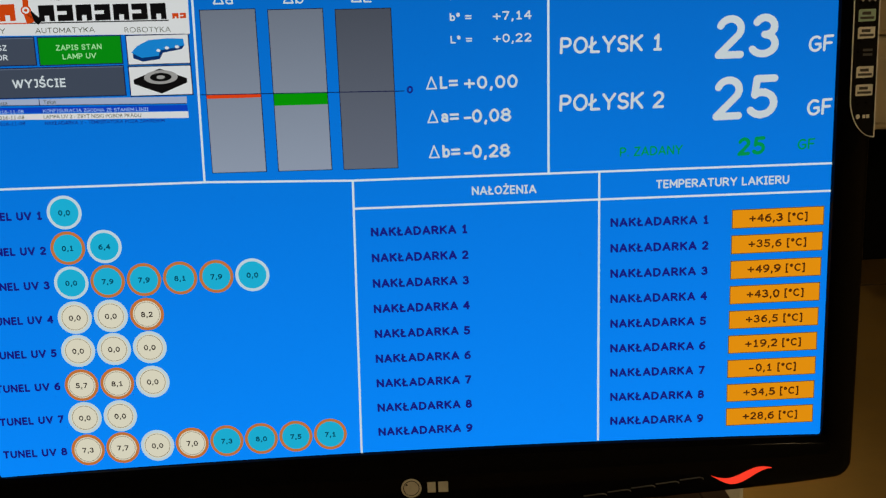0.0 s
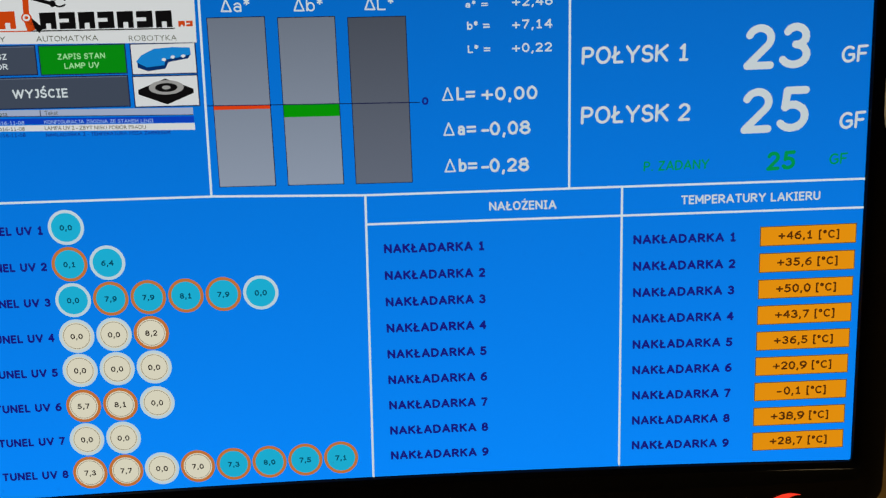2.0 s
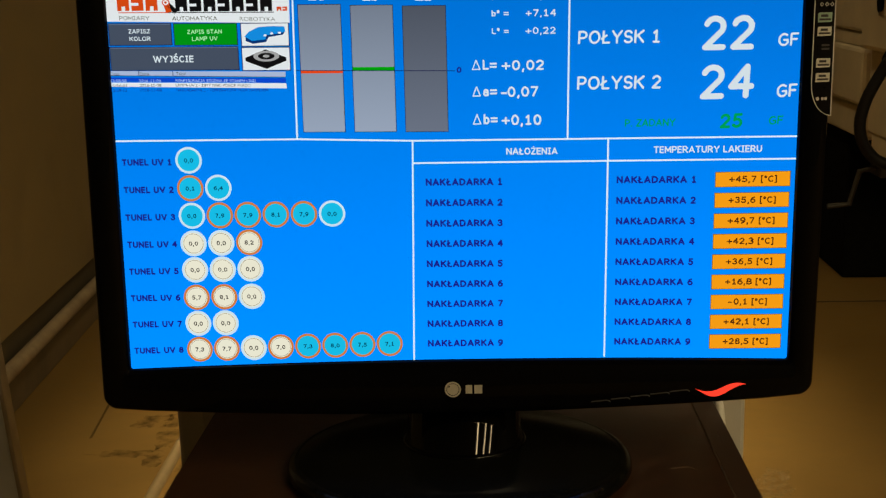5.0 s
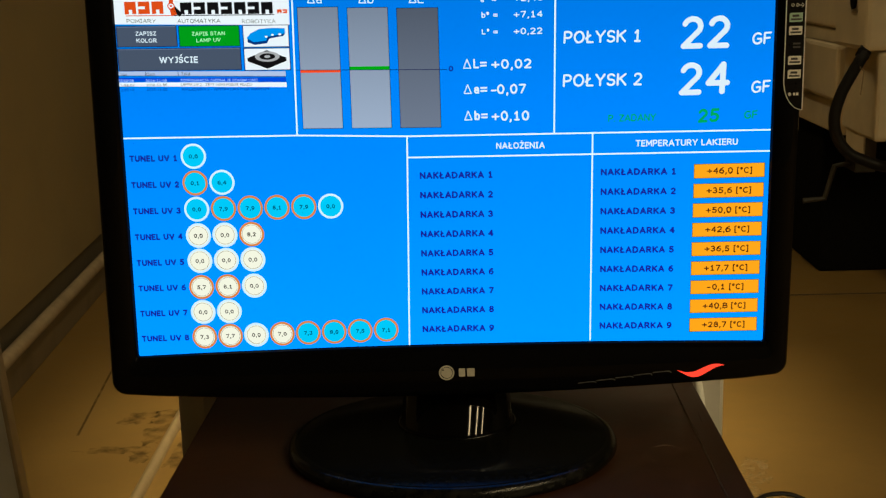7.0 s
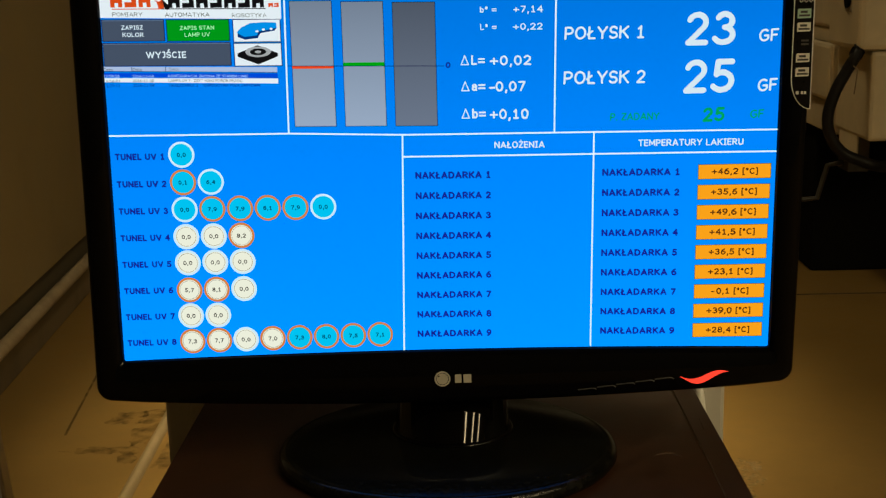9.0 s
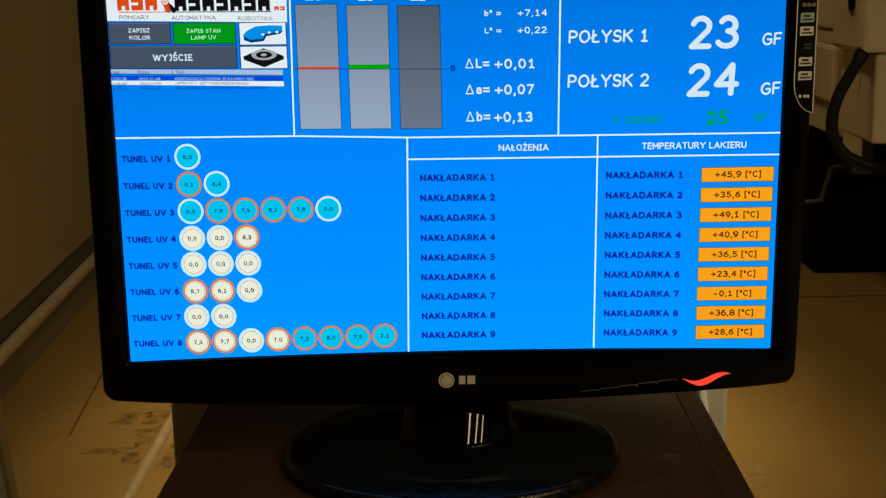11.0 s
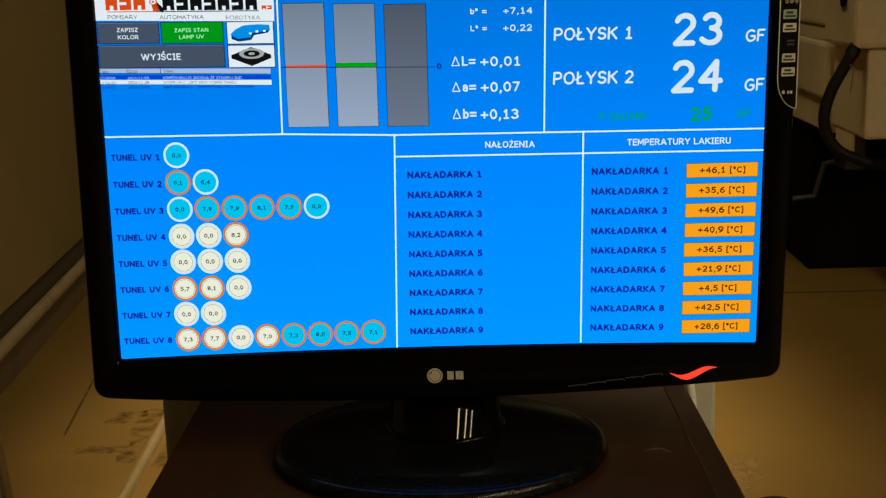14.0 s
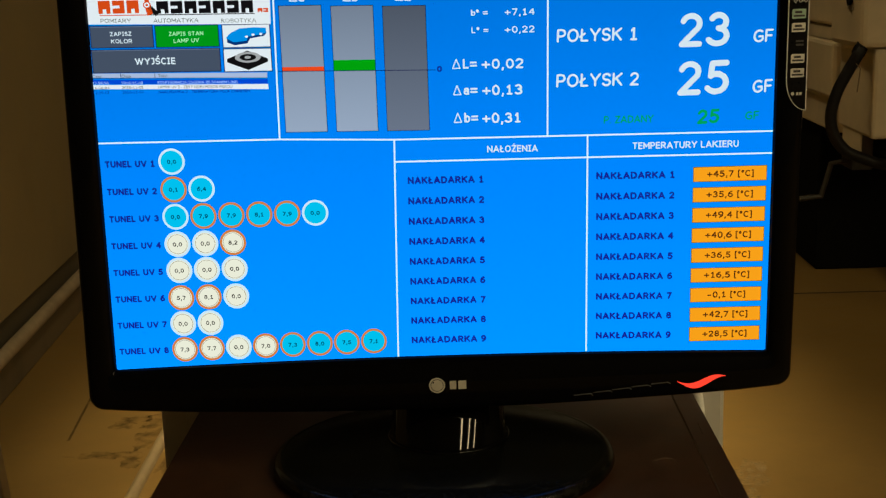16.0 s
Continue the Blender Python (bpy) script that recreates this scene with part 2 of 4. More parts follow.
def quad(x0, z0, x1, z1, slope=-0.012):
    """A box on the display whose sides follow the picture's slight lean."""
    d = (x1 - x0) * slope
    return [(x0, z0), (x1, z0 + d), (x1, z1 + d), (x0, z1)]


def ellipse(x, z, rx, rz, n=32):
    return [(x + rx * math.cos(2 * math.pi * k / n), z + rz * math.sin(2 * math.pi * k / n)) for k in range(n)]


def ring(x, z, r0, r1, layer, n=40):
    bm = bmesh.new()
    a = [bm.verts.new((XS + px, -layer * LAYER, ZS + pz)) for px, pz in ellipse(x, z, r0, r0, n)]
    b = [bm.verts.new((XS + px, -layer * LAYER, ZS + pz)) for px, pz in ellipse(x, z, r1, r1, n)]
    for k in range(n):
        bm.faces.new((a[k], a[(k + 1) % n], b[(k + 1) % n], b[k]))
    return bm


def stroke(p, q, w):
    d = Vector((q[0] - p[0], q[1] - p[1])).normalized() * w / 2
    return [(p[0] - d.y, p[1] + d.x), (p[0] + d.y, p[1] - d.x), (q[0] + d.y, q[1] - d.x), (q[0] - d.y, q[1] + d.x)]


# ---- drawn writing: every sign is a set of strokes in a unit box, its weight is the strokes' breadth
def arc(cx, cy, rx, ry, a0, a1, n=14):
    return [(cx + rx * math.cos(radians(a0 + (a1 - a0) * k / n)), cy + ry * math.sin(radians(a0 + (a1 - a0) * k / n))) for k in range(n + 1)]


SIGN = {}           # sign: (width for a height of 1, strokes)


def sign(ch, width, *strokes):
    SIGN[ch] = (width, strokes)


STEM = [(0, 0), (0, 1)]
sign("0", 0.78, arc(0.5, 0.5, 0.5, 0.5, 90, 450, 20))
sign("1", 0.62, [(0.08, 0.78), (0.52, 1)], [(0.52, 1), (0.52, 0)], [(0.05, 0), (1, 0)])
sign("2", 0.76, arc(0.48, 0.72, 0.48, 0.28, 160, -35) + [(0, 0)], [(0, 0), (1, 0)])
sign("3", 0.74, arc(0.45, 0.76, 0.45, 0.24, 150, -80), arc(0.42, 0.27, 0.56, 0.27, 85, -150))
sign("4", 0.82, [(0.75, 1), (0, 0.32)], [(0, 0.32), (1, 0.32)], [(0.75, 1), (0.75, 0)])
sign("5", 0.74, [(0.95, 1), (0.14, 1)], [(0.14, 1), (0.08, 0.55)], arc(0.4, 0.31, 0.58, 0.31, 125, -145))
sign("6", 0.78, arc(0.95, 0.33, 0.95, 0.67, 95, 180), arc(0.5, 0.3, 0.5, 0.3, 0, 360, 18))
sign("7", 0.76, [(0, 1), (1, 1)], [(1, 1), (0.3, 0)])
sign("8", 0.78, arc(0.5, 0.76, 0.42, 0.24, 0, 360, 16), arc(0.5, 0.27, 0.5, 0.27, 0, 360, 16))
sign("9", 0.78, arc(0.5, 0.7, 0.5, 0.3, 0, 360, 18), arc(0.05, 0.67, 0.95, 0.67, 0, -85))
sign("A", 0.98, [(0, 0), (0.5, 1)], [(0.5, 1), (1, 0)], [(0.18, 0.3), (0.82, 0.3)])
sign("C", 0.82, arc(0.58, 0.5, 0.58, 0.5, 52, 308, 18))
sign("D", 0.92, STEM, [(0, 1)] + arc(0.4, 0.5, 0.6, 0.5, 90, -90) + [(0, 0)])
sign("E", 0.70, STEM, [(0, 1), (1, 1)], [(0, 0.52), (0.92, 0.52)], [(0, 0), (1, 0)])
sign("F", 0.70, STEM, [(0, 1), (1, 1)], [(0, 0.5), (0.85, 0.5)])
sign("G", 0.88, arc(0.56, 0.5, 0.56, 0.5, 52, 330, 18), [(1, 0.22), (1, 0.46)], [(1, 0.46), (0.58, 0.46)])
sign("I", 0.50, [(0.5, 0), (0.5, 1)], [(0, 1), (1, 1)], [(0, 0), (1, 0)])
sign("J", 0.55, [(0.25, 1), (0.95, 1)], [(0.95, 1), (0.95, 0.3)] + arc(0.4, 0.3, 0.55, 0.3, 0, -110))
sign("K", 0.86, STEM, [(0.98, 1), (0.05, 0.46)], [(0.32, 0.6), (1, 0)])
sign("L", 0.68, STEM, [(0, 0), (1, 0)])
sign("Ł", 0.72, [(0.1, 0), (0.1, 1)], [(0.1, 0), (1, 0)], [(-0.16, 0.34), (0.56, 0.64)])
sign("M", 1.02, STEM, [(0, 1), (0.5, 0.28)], [(0.5, 0.28), (1, 1)], [(1, 1), (1, 0)])
sign("N", 0.90, STEM, [(0, 1), (1, 0)], [(1, 0), (1, 1)])
sign("O", 0.98, arc(0.5, 0.5, 0.5, 0.5, 0, 360, 22))
sign("P", 0.78, STEM, [(0, 1)] + arc(0.5, 0.72, 0.5, 0.28, 90, -90) + [(0, 0.44)])
sign("R", 0.86, STEM, [(0, 1)] + arc(0.45, 0.74, 0.47, 0.26, 90, -90) + [(0, 0.48)], [(0.4, 0.48), (1, 0)])
sign("S", 0.76, arc(0.5, 0.74, 0.48, 0.26, 25, 262) + arc(0.48, 0.25, 0.52, 0.25, 85, -155))
sign("Ś", 0.76, SIGN["S"][1][0], [(0.45, 1.24), (0.75, 1.45)])
sign("T", 0.84, [(0, 1), (1, 1)], [(0.5, 1), (0.5, 0)])
sign("U", 0.86, [(0, 1), (0, 0.36)] + arc(0.5, 0.36, 0.5, 0.36, 180, 360) + [(1, 1)])
sign("V", 0.96, [(0, 1), (0.5, 0)], [(0.5, 0), (1, 1)])
sign("W", 1.36, [(0, 1), (0.26, 0)], [(0.26, 0), (0.5, 0.95)], [(0.5, 0.95), (0.74, 0)], [(0.74, 0), (1, 1)])
sign("Y", 0.92, [(0, 1), (0.5, 0.45)], [(1, 1), (0.5, 0.45)], [(0.5, 0.45), (0.5, 0)])
sign("Z", 0.78, [(0, 1), (1, 1)], [(1, 1), (0, 0)], [(0, 0), (1, 0)])
sign("Ż", 0.78, *SIGN["Z"][1], [(0.47, 1.3), (0.53, 1.3)])
sign("+", 0.86, [(0, 0.42), (1, 0.42)], [(0.5, 0.08), (0.5, 0.76)])
sign("-", 0.42, [(0, 0.36), (1, 0.36)], [(0, 0.36), (1, 0.36)])
sign("=", 0.84, [(0, 0.6), (1, 0.6)], [(0, 0.22), (1, 0.22)])
sign(",", 0.30, [(0.7, 0.02), (0.15, -0.24)])
sign(".", 0.26, [(0.45, 0), (0.55, 0)])
sign("[", 0.36, [(0, 1.08), (0, -0.22)], [(0, 1.08), (1, 1.08)], [(0, -0.22), (1, -0.22)])
sign("]", 0.36, [(1, 1.08), (1, -0.22)], [(0, 1.08), (1, 1.08)], [(0, -0.22), (1, -0.22)])
sign("°", 0.44, arc(0.5, 0.86, 0.5, 0.16, 0, 360, 10))
sign("Δ", 0.86, [(0, 0), (0.5, 1)], [(0.5, 1), (1, 0)], [(0, 0), (1, 0)])
sign("a", 0.64, arc(0.48, 0.46, 0.46, 0.2, 155, 0) + [(0.94, 0)], arc(0.47, 0.19, 0.47, 0.19, 0, 360, 16))
sign("b", 0.68, STEM, arc(0.52, 0.33, 0.48, 0.33, 0, 360, 16))
sign("*", 0.50, [(0.5, 1.05), (0.5, 0.55)], [(0.05, 0.93), (0.95, 0.67)], [(0.05, 0.67), (0.95, 0.93)])
BETWEEN, BLANK, DIGIT = 0.14, 0.5, 0.79      # room between two signs, for a blank, and for a digit


def strokes_of(ch, left, w):
    """The strokes of one sign that begins at left, for a height of 1 and strokes w broad."""
    width, strokes = SIGN[ch]
    return [[(left + w / 2 + u * (width - w), w / 2 + v * (1 - w)) for u, v in line] for line in strokes]


def set_out(text, sign_room=0.0):
    """Left edge of each sign, and the whole length. sign_room: one room for plus and minus alike."""
    lefts, x = [], 0.0
    for ch in text:
        wide = BLANK if ch == " " else SIGN[ch][0]
        if sign_room and ch in "+-":
            lefts.append(x + (sign_room - wide) / 2)
            wide = sign_room
        elif ch.isdigit():              # all digits take the same room
            lefts.append(x + (DIGIT - wide) / 2)
            wide = DIGIT
        else:
            lefts.append(x)
        x += wide + (0 if ch == " " else BETWEEN)
    return lefts, x - BETWEEN


def bar_outline(half, r, rounded):
    """A bar along x with rounded or blunt ends."""
    steps = [(radians(-90 + 180 * k / 6), 1.0) for k in range(7)] if rounded else [(radians(a), 1.22 if abs(a) < 90 else 1.0) for a in (-90, -50, 50, 90)]
    end = [(half + r * q * math.cos(a), r * min(1, q * abs(math.sin(a))) * (1 if a > 0 else -1)) for a, q in steps]
    return end + [(-x, -z) for x, z in end]


def weight(bold):
    return 0.15 + bold * 1.5


def letters(text, bold):
    """Outline mesh of a text in the built-in type, as vertices and faces in its own plane."""
    cu = bpy.data.curves.new("letters", "FONT")
    cu.body, cu.size, cu.offset, cu.resolution_u = text, 1.0, bold, 3
    cu.fill_mode = "FRONT"
    ob = new("letters", cu)
    dg = bpy.context.evaluated_depsgraph_get()
    me = ob.evaluated_get(dg).to_mesh()
    verts = [v.co.copy() for v in me.vertices]
    faces = [tuple(p.vertices) for p in me.polygons]
    bpy.data.objects.remove(ob)
    bpy.data.curves.remove(cu)
    return verts, faces


CAPS = {}


def typed(text, x0, z0, x1, z1, cap, mat, bold, parent, layer, name):
    verts, faces = letters(text, bold)
    if "H" not in CAPS:
        CAPS["H"] = max(v.y for v in letters("H", 0)[0])
    lo, hi = min(v.x for v in verts), max(v.x for v in verts)
    bm = bmesh.new()
    vs = []
    for v in verts:
        k = (v.x - lo) / (hi - lo)
        vs.append(bm.verts.new((XS + x0 + (x1 - x0) * k, -layer * LAYER, ZS + z0 + (z1 - z0) * k + v.y * cap / CAPS["H"])))
    for f in faces:
        try:
            bm.faces.new([vs[i] for i in f])
        except ValueError:
            pass
    return part(name, bm, mat, parent)


def drawn(chars, x0, z0, kx, slope, cap, mat, w, rounded, parent, layer, name):
    """One mesh of signs; chars: pairs of a sign and its left edge; kx, cap: metres for one unit across and up."""
    bm = bmesh.new()
    for ch, left in chars:
        for line in strokes_of(ch, left, w):
            for (ax, az), (bx, bz) in zip(line, line[1:]):
                p, q = Vector((ax * kx, az * cap)), Vector((bx * kx, bz * cap))
                d = q - p
                if d.length < 1e-7:
                    continue
                a, mid = math.atan2(d.y, d.x), (p + q) / 2
                blunt = rounded or len(line) > 2
                vs = []
                for ex, ez in bar_outline(d.length / 2, w * cap / 2, blunt):
                    x, z = mid.x + ex * math.cos(a) - ez * math.sin(a), mid.y + ex * math.sin(a) + ez * math.cos(a)
                    if rounded:
                        x += 0.05 * z
                    vs.append(bm.verts.new((XS + x0 + x, -layer * LAYER, ZS + z0 + z + x * slope)))
                bm.faces.new(vs)
    return part(name, bm, mat, parent)


def caption(text, x0, z0, x1, z1, cap, mat, bold=0.0, style="", parent=None, layer=7, name="caption"):
    """Writing on the display from its baseline's left end to its right end, with capitals of height cap."""
    if style == "typed" or any(ch not in SIGN and ch != " " for ch in text):
        return typed(text, x0, z0, x1, z1, cap, mat, bold, parent or screen, layer, name)
    lefts, length = set_out(text)
    kx = (x1 - x0) / length
    chars = [(ch, left) for ch, left in zip(text, lefts) if ch != " "]
    return drawn(chars, x0, z0, kx, (z1 - z0) / (x1 - x0), cap, mat, weight(bold), style == "casual", parent or screen, layer, name)


def spread_bars(ch, left, w, kx, cap, count, half):
    """Places and angles of a fixed number of equal bars that together draw one sign."""
    lines = []
    for line in strokes_of(ch, left, w):
        pts = [Vector((x * kx, z * cap)) for x, z in line]
        lines.append((pts, sum((b - a).length for a, b in zip(pts, pts[1:]))))
    whole = sum(s for _, s in lines)
    shares = [max(1, round(count * s / whole)) for _, s in lines]
    while sum(shares) != count:
        k = max(range(len(shares)), key=lambda i: shares[i] / (lines[i][1] + 1e-9) * (1 if sum(shares) > count else -1) if shares[i] > 1 or sum(shares) < count else -1e9)
        shares[k] += 1 if sum(shares) < count else -1
    out = []
    for (pts, s), n in zip(lines, shares):
        for k in range(n):
            at = s / 2 if n == 1 else half + (s - 2 * half) * k / (n - 1)
            at = min(max(at, 1e-6), s - 1e-6)
            for a, b in zip(pts, pts[1:]):
                step = (b - a).length
                if at <= step:
                    out.append((a + (b - a) * (at / step), math.degrees(math.atan2(b.y - a.y, b.x - a.x))))
                    break
                at -= step
    return out


MOVES = []          # pairs of a bar and its rows, keyed at the end


def readout(states, x0, z0, x1, z1, cap, mat, bold, count, style="", sign_room=0.0):
    """A number that changes: states of (from, to, text) with the same count of signs. The signs that stay are one mesh; each that changes is drawn by
    equal bars that shift and turn to form the next one. x1: right end of the first text."""
    w, rounded = weight(bold), style == "casual"
    outs = [set_out(text, sign_room)[0] for _, _, text in states]
    kx = (x1 - x0) / set_out(states[0][2], sign_room)[1]
    slope = (z1 - z0) / (x1 - x0)
    still = []
    for i in range(len(states[0][2])):
        looks = [(text[i], round(lefts[i], 4)) for (_, _, text), lefts in zip(states, outs)]
        if looks[0][0] == " ":
            continue
        if len(set(looks)) == 1:
            still.append(looks[0])
            continue
        n = 4 if looks[0][0] in "+-" else 1 if looks[0][0] == "," else count
        kinds = {ch for ch, _ in looks}
        lengths = []
        for ch in kinds:
            for line in strokes_of(ch, 0, w):
                pts = [Vector((x * kx, z * cap)) for x, z in line]
                lengths.append(sum((b - a).length for a, b in zip(pts, pts[1:])))
        if n == count:
            half = 0.62 * max(sum((Vector((b[0] * kx, b[1] * cap)) - Vector((a[0] * kx, a[1] * cap))).length for line in strokes_of(ch, 0, w) for a, b in zip(line, line[1:])) for ch in kinds) / count
        else:
            half = max(lengths) / (4 if n == 4 else 2)
        me = bpy.data.meshes.new("digit_bar")
        me.from_pydata([(x, 0, z) for x, z in bar_outline(half, w * cap / 2, True)], [], [tuple(range(14))])
        me.materials.append(M[mat])
        bars = [new("digit_bar", me) for _ in range(n)]
        rows, last = [[] for _ in bars], [None] * n
        for (t0, t1, _), (ch, left) in zip(states, looks):
            for k, (at, angle) in enumerate(spread_bars(ch, left, w, kx, cap, n, half)):
                x, z = at.x + (0.05 * at.y if rounded else 0), at.y
                y = -7 * LAYER - 0.000004 * k
                if last[k] is not None:
                    angle = last[k][1] + (angle - last[k][1] + 90) % 180 - 90
                m = pose(XS + x0 + x, y, ZS + z0 + z + x * slope, 0, -angle, 0)
                if last[k] is not None and abs(angle - last[k][1]) > 80:
                    rows[k].append((t0 - 1 / 30, pose(*((last[k][2].translation + m.translation) / 2), 0, -(angle + last[k][1]) / 2, 0)))
                rows[k] += [(t0, m), (t1, m)]
                last[k] = (at, angle, m)
        for ob, r in zip(bars, rows):
            ob.parent = screen
            ob.matrix_basis = r[0][1]
            MOVES.append((ob, r))
    if still:
        drawn(still, x0, z0, kx, slope, cap, mat, w, rounded, screen, 7, "caption")


# ---------------------------------------------------------------- the hall
def slab(name, x0, x1, y0, y1, z0, z1, mat, label, category):
    ob = part(name, box(bmesh.new(), x0, x1, y0, y1, z0, z1), mat)
    return tagged(ob, label, category, kind="structure")


slab("floor", -4.2, 8.7, -7.2, 8.2, -0.1, 0.0, "floor", "warm-lit sealed concrete floor with stains and joints", "floor")
slab("ceiling", -4.2, 8.7, -7.2, 8.2, 4.0, 4.1, "ceiling", "plain grey hall ceiling with strip lamps", "ceiling")
slab("wall_north", -4.0, 8.5, 8.0, 8.2, 0, 4.0, "wall", "plain dim hall wall", "wall")
slab("wall_south", -4.0, 8.5, -7.2, -7.0, 0, 4.0, "wall", "plain dim hall wall", "wall")
slab("wall_west", -4.2, -4.0, -7.2, 8.2, 0, 4.0, "wall", "plain dim hall wall", "wall")
slab("wall_east", 8.5, 8.7, -7.2, 8.2, 0, 4.0, "wall", "plain dim hall wall", "wall")


def strip_lamp(x, y, half):
    t = thing("ceiling_lamp", x, y, 3.93, "long ceiling strip lamp with warm tubes", "lamp", "ceiling strip lamps")
    part("housing", box(bmesh.new(), x - 0.22, x + 0.22, y - half - 0.05, y + half + 0.05, 3.93, 3.999, 0.01), "grey_steel", t)
    for dx in (-0.16, 0, 0.16):
        part("tube", tube(bmesh.new(), [(x + dx, y - half, 3.905), (x + dx, y + half, 3.905)], 0.013), "lamp_face", t)
    return t


for lamp_x, lamp_y, half in [(*row[:2], 0.6) for row in LAMPS] + [(*row, 2.2) for row in STRIPS]:
    strip_lamp(lamp_x, lamp_y, half)

# machine housing beside the aisle: panel wall, light rail and skirting along a slightly turned line
AISLE = pose(-1.419, 2.744, 0, 0, 0, 3.6)


def aisle_box(bm, x0, x1, y0, y1, z0, z1, bevel=0.0):
    return box(bm, x0, x1, y0, y1, z0, z1, bevel, AISLE)


housing = thing("machine_housing", -1.6, 3.5, 0, "tall beige machine housing with a light rail above its skirting", "machine")
part("skirting", aisle_box(bmesh.new(), -0.6, 0.0, -3.0, 4.6, 0.0, 0.107, 0.004), "skirt", housing)
bm = tube(bmesh.new(), [AISLE @ Vector((0.0, y, 0.132)) for y in np.linspace(-3.0, 4.6, 20)], 0.024, 12)
part("rail", bm, "rail", housing, "worn light-coloured round rail", smooth=True)
# set-back strip above the rail, coloured dark for the gap's shade
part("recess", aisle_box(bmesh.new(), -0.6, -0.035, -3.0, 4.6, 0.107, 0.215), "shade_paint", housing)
for y0, y1 in ((-3.0, -0.62), (-0.61, 1.55), (1.56, 4.6)):
    part("side_panel", aisle_box(bmesh.new(), -0.6, -0.02, y0, y1, 0.215, 2.3, 0.006), "panel", housing)

# floor: joints, damp marks, cable trunking
part("joint", box(bmesh.new(), -0.0035, 0.0035, 2.42, 8, -0.002, 0.0008, 0, pose(-0.848, 0, 0, 0, 0, 6.3)), "crack", bpy.data.objects["floor"])
part("joint", box(bmesh.new(), -0.6, 5, 3.735, 3.75, -0.002, 0.0009), "joint", bpy.data.objects["floor"])


def stain(cx, cy, rx, ry, seed, mat="damp", name="damp_mark"):
    rnd = random.Random(seed)
    ph = [rnd.uniform(0, 6.28) for _ in range(6)]
    bm = bmesh.new()
    rim, z = [], 0.001 + 0.0002 * seed
    for k in range(64):
        a = 2 * math.pi * k / 64
        r = 1 + sum(0.2 / (j + 1) ** 0.7 * math.sin((j * 2 + 2) * a + ph[j]) for j in range(6))
        rim.append(bm.verts.new((cx + rx * r * math.cos(a), cy + ry * r * math.sin(a), z)))
    c = bm.verts.new((cx, cy, z))
    for k in range(64):
        bm.faces.new((rim[k], rim[(k + 1) % 64], c))
    return part(name, bm, mat, bpy.data.objects["floor"])


for args in ((-0.965, 2.535, 0.05, 0.06, 1), (-0.90, 2.54, 0.045, 0.06, 2), (-0.885, 2.40, 0.035, 0.09, 3), (-0.98, 2.285, 0.08, 0.03, 4), (-0.895, 2.25, 0.03, 0.06, 5), (-0.785, 2.26, 0.03, 0.1, 6)):
    stain(*args)

for args in ((0.70, 2.02, 0.05, 0.06, 7), (0.74, 2.1, 0.03, 0.05, 8), (0.66, 1.94, 0.05, 0.04, 9)):
    stain(*args, "plaster", "pale_mark")

trunk = thing("cable_trunking", -0.848, 2.4, 0, "narrow light half-round cable trunking on the floor", "cable trunking")
bm = bmesh.new()
prof = [(0.02 * math.cos(a), 0.018 * math.sin(a)) for a in np.linspace(0, math.pi, 9)]
ends = [[bm.verts.new((-0.832 - 0.03 * (y - 2) + px * 0.8, y, pz + 0.0005)) for px, pz in prof] for y in (0.6, 4.2)]
for k in range(8):
    bm.faces.new((ends[0][k], ends[0][k + 1], ends[1][k + 1], ends[1][k]))
bm.faces.new(ends[0]), bm.faces.new(ends[1])
part("cover", bm, "trunking", trunk, smooth=True)

# leaning pale sheet beside the aisle
sheet_thing = thing("metal_sheet", -0.65, 0.6, 0, "tall pale grey metal sheet leaning beside the cabinet", "metal sheet")
LEAN = pose(-0.524, 0.6, 0.0, 0, -4.5, 0)
part("plate", box(bmesh.new(), -0.34, -0.006, -0.008, 0.008, 0.03, 1.5, 0.002, LEAN), "grey_steel", sheet_thing)
part("rim", box(bmesh.new(), -0.006, 0.0, -0.012, 0.012, 0.03, 1.5, 0.002, LEAN), "rail", sheet_thing)

# grey enclosure behind the brown cabinet
enc = thing("steel_enclosure", 0, 0.35, 0, "light grey painted steel enclosure behind the brown cabinet", "enclosure")
part("body", box(bmesh.new(), -0.266, 0.256, 0.215, 0.5, 0.0, 0.93, 0.004), "grey_steel", enc)
part("door", box(bmesh.new(), -0.241, 0.231, 0.2075, 0.2145, 0.03, 0.92, 0.002), "grey_steel", enc)

# brown cabinet under the monitor
cab = thing("cabinet", 0, 0, 0, "dark brown laminate cabinet with a worn top", "cabinet")
part("body", box(bmesh.new(), -0.212, 0.214, -0.2, 0.195, 0.0, 0.878, 0.002), "wood", cab)
part("worktop", box(bmesh.new(), -0.218, 0.2, -0.21, 0.205, 0.879, 0.9, 0.0004), "wood", cab)
part("edge_strip", box(bmesh.new(), 0.2012, 0.22, -0.21, 0.205, 0.879, 0.8998, 0.0004), "edge", cab, "dark edge strip with a fine seam")
part("seam", box(bmesh.new(), 0.2001, 0.2012, -0.21, 0.205, 0.89, 0.9004), "seam", cab)

for ax, ay, bx, by in ((0.162, 0.03, 0.177, 0.033), (0.171, 0.036, 0.181, 0.026), (0.211, 0.106, 0.21, 0.083)):
    part("scratch", tube(bmesh.new(), [(ax, ay, 0.9), ((ax + bx) / 2, (ay + by) / 2 + 0.001, 0.9001), (bx, by, 0.9)], 0.0004, 5), "seam", cab)

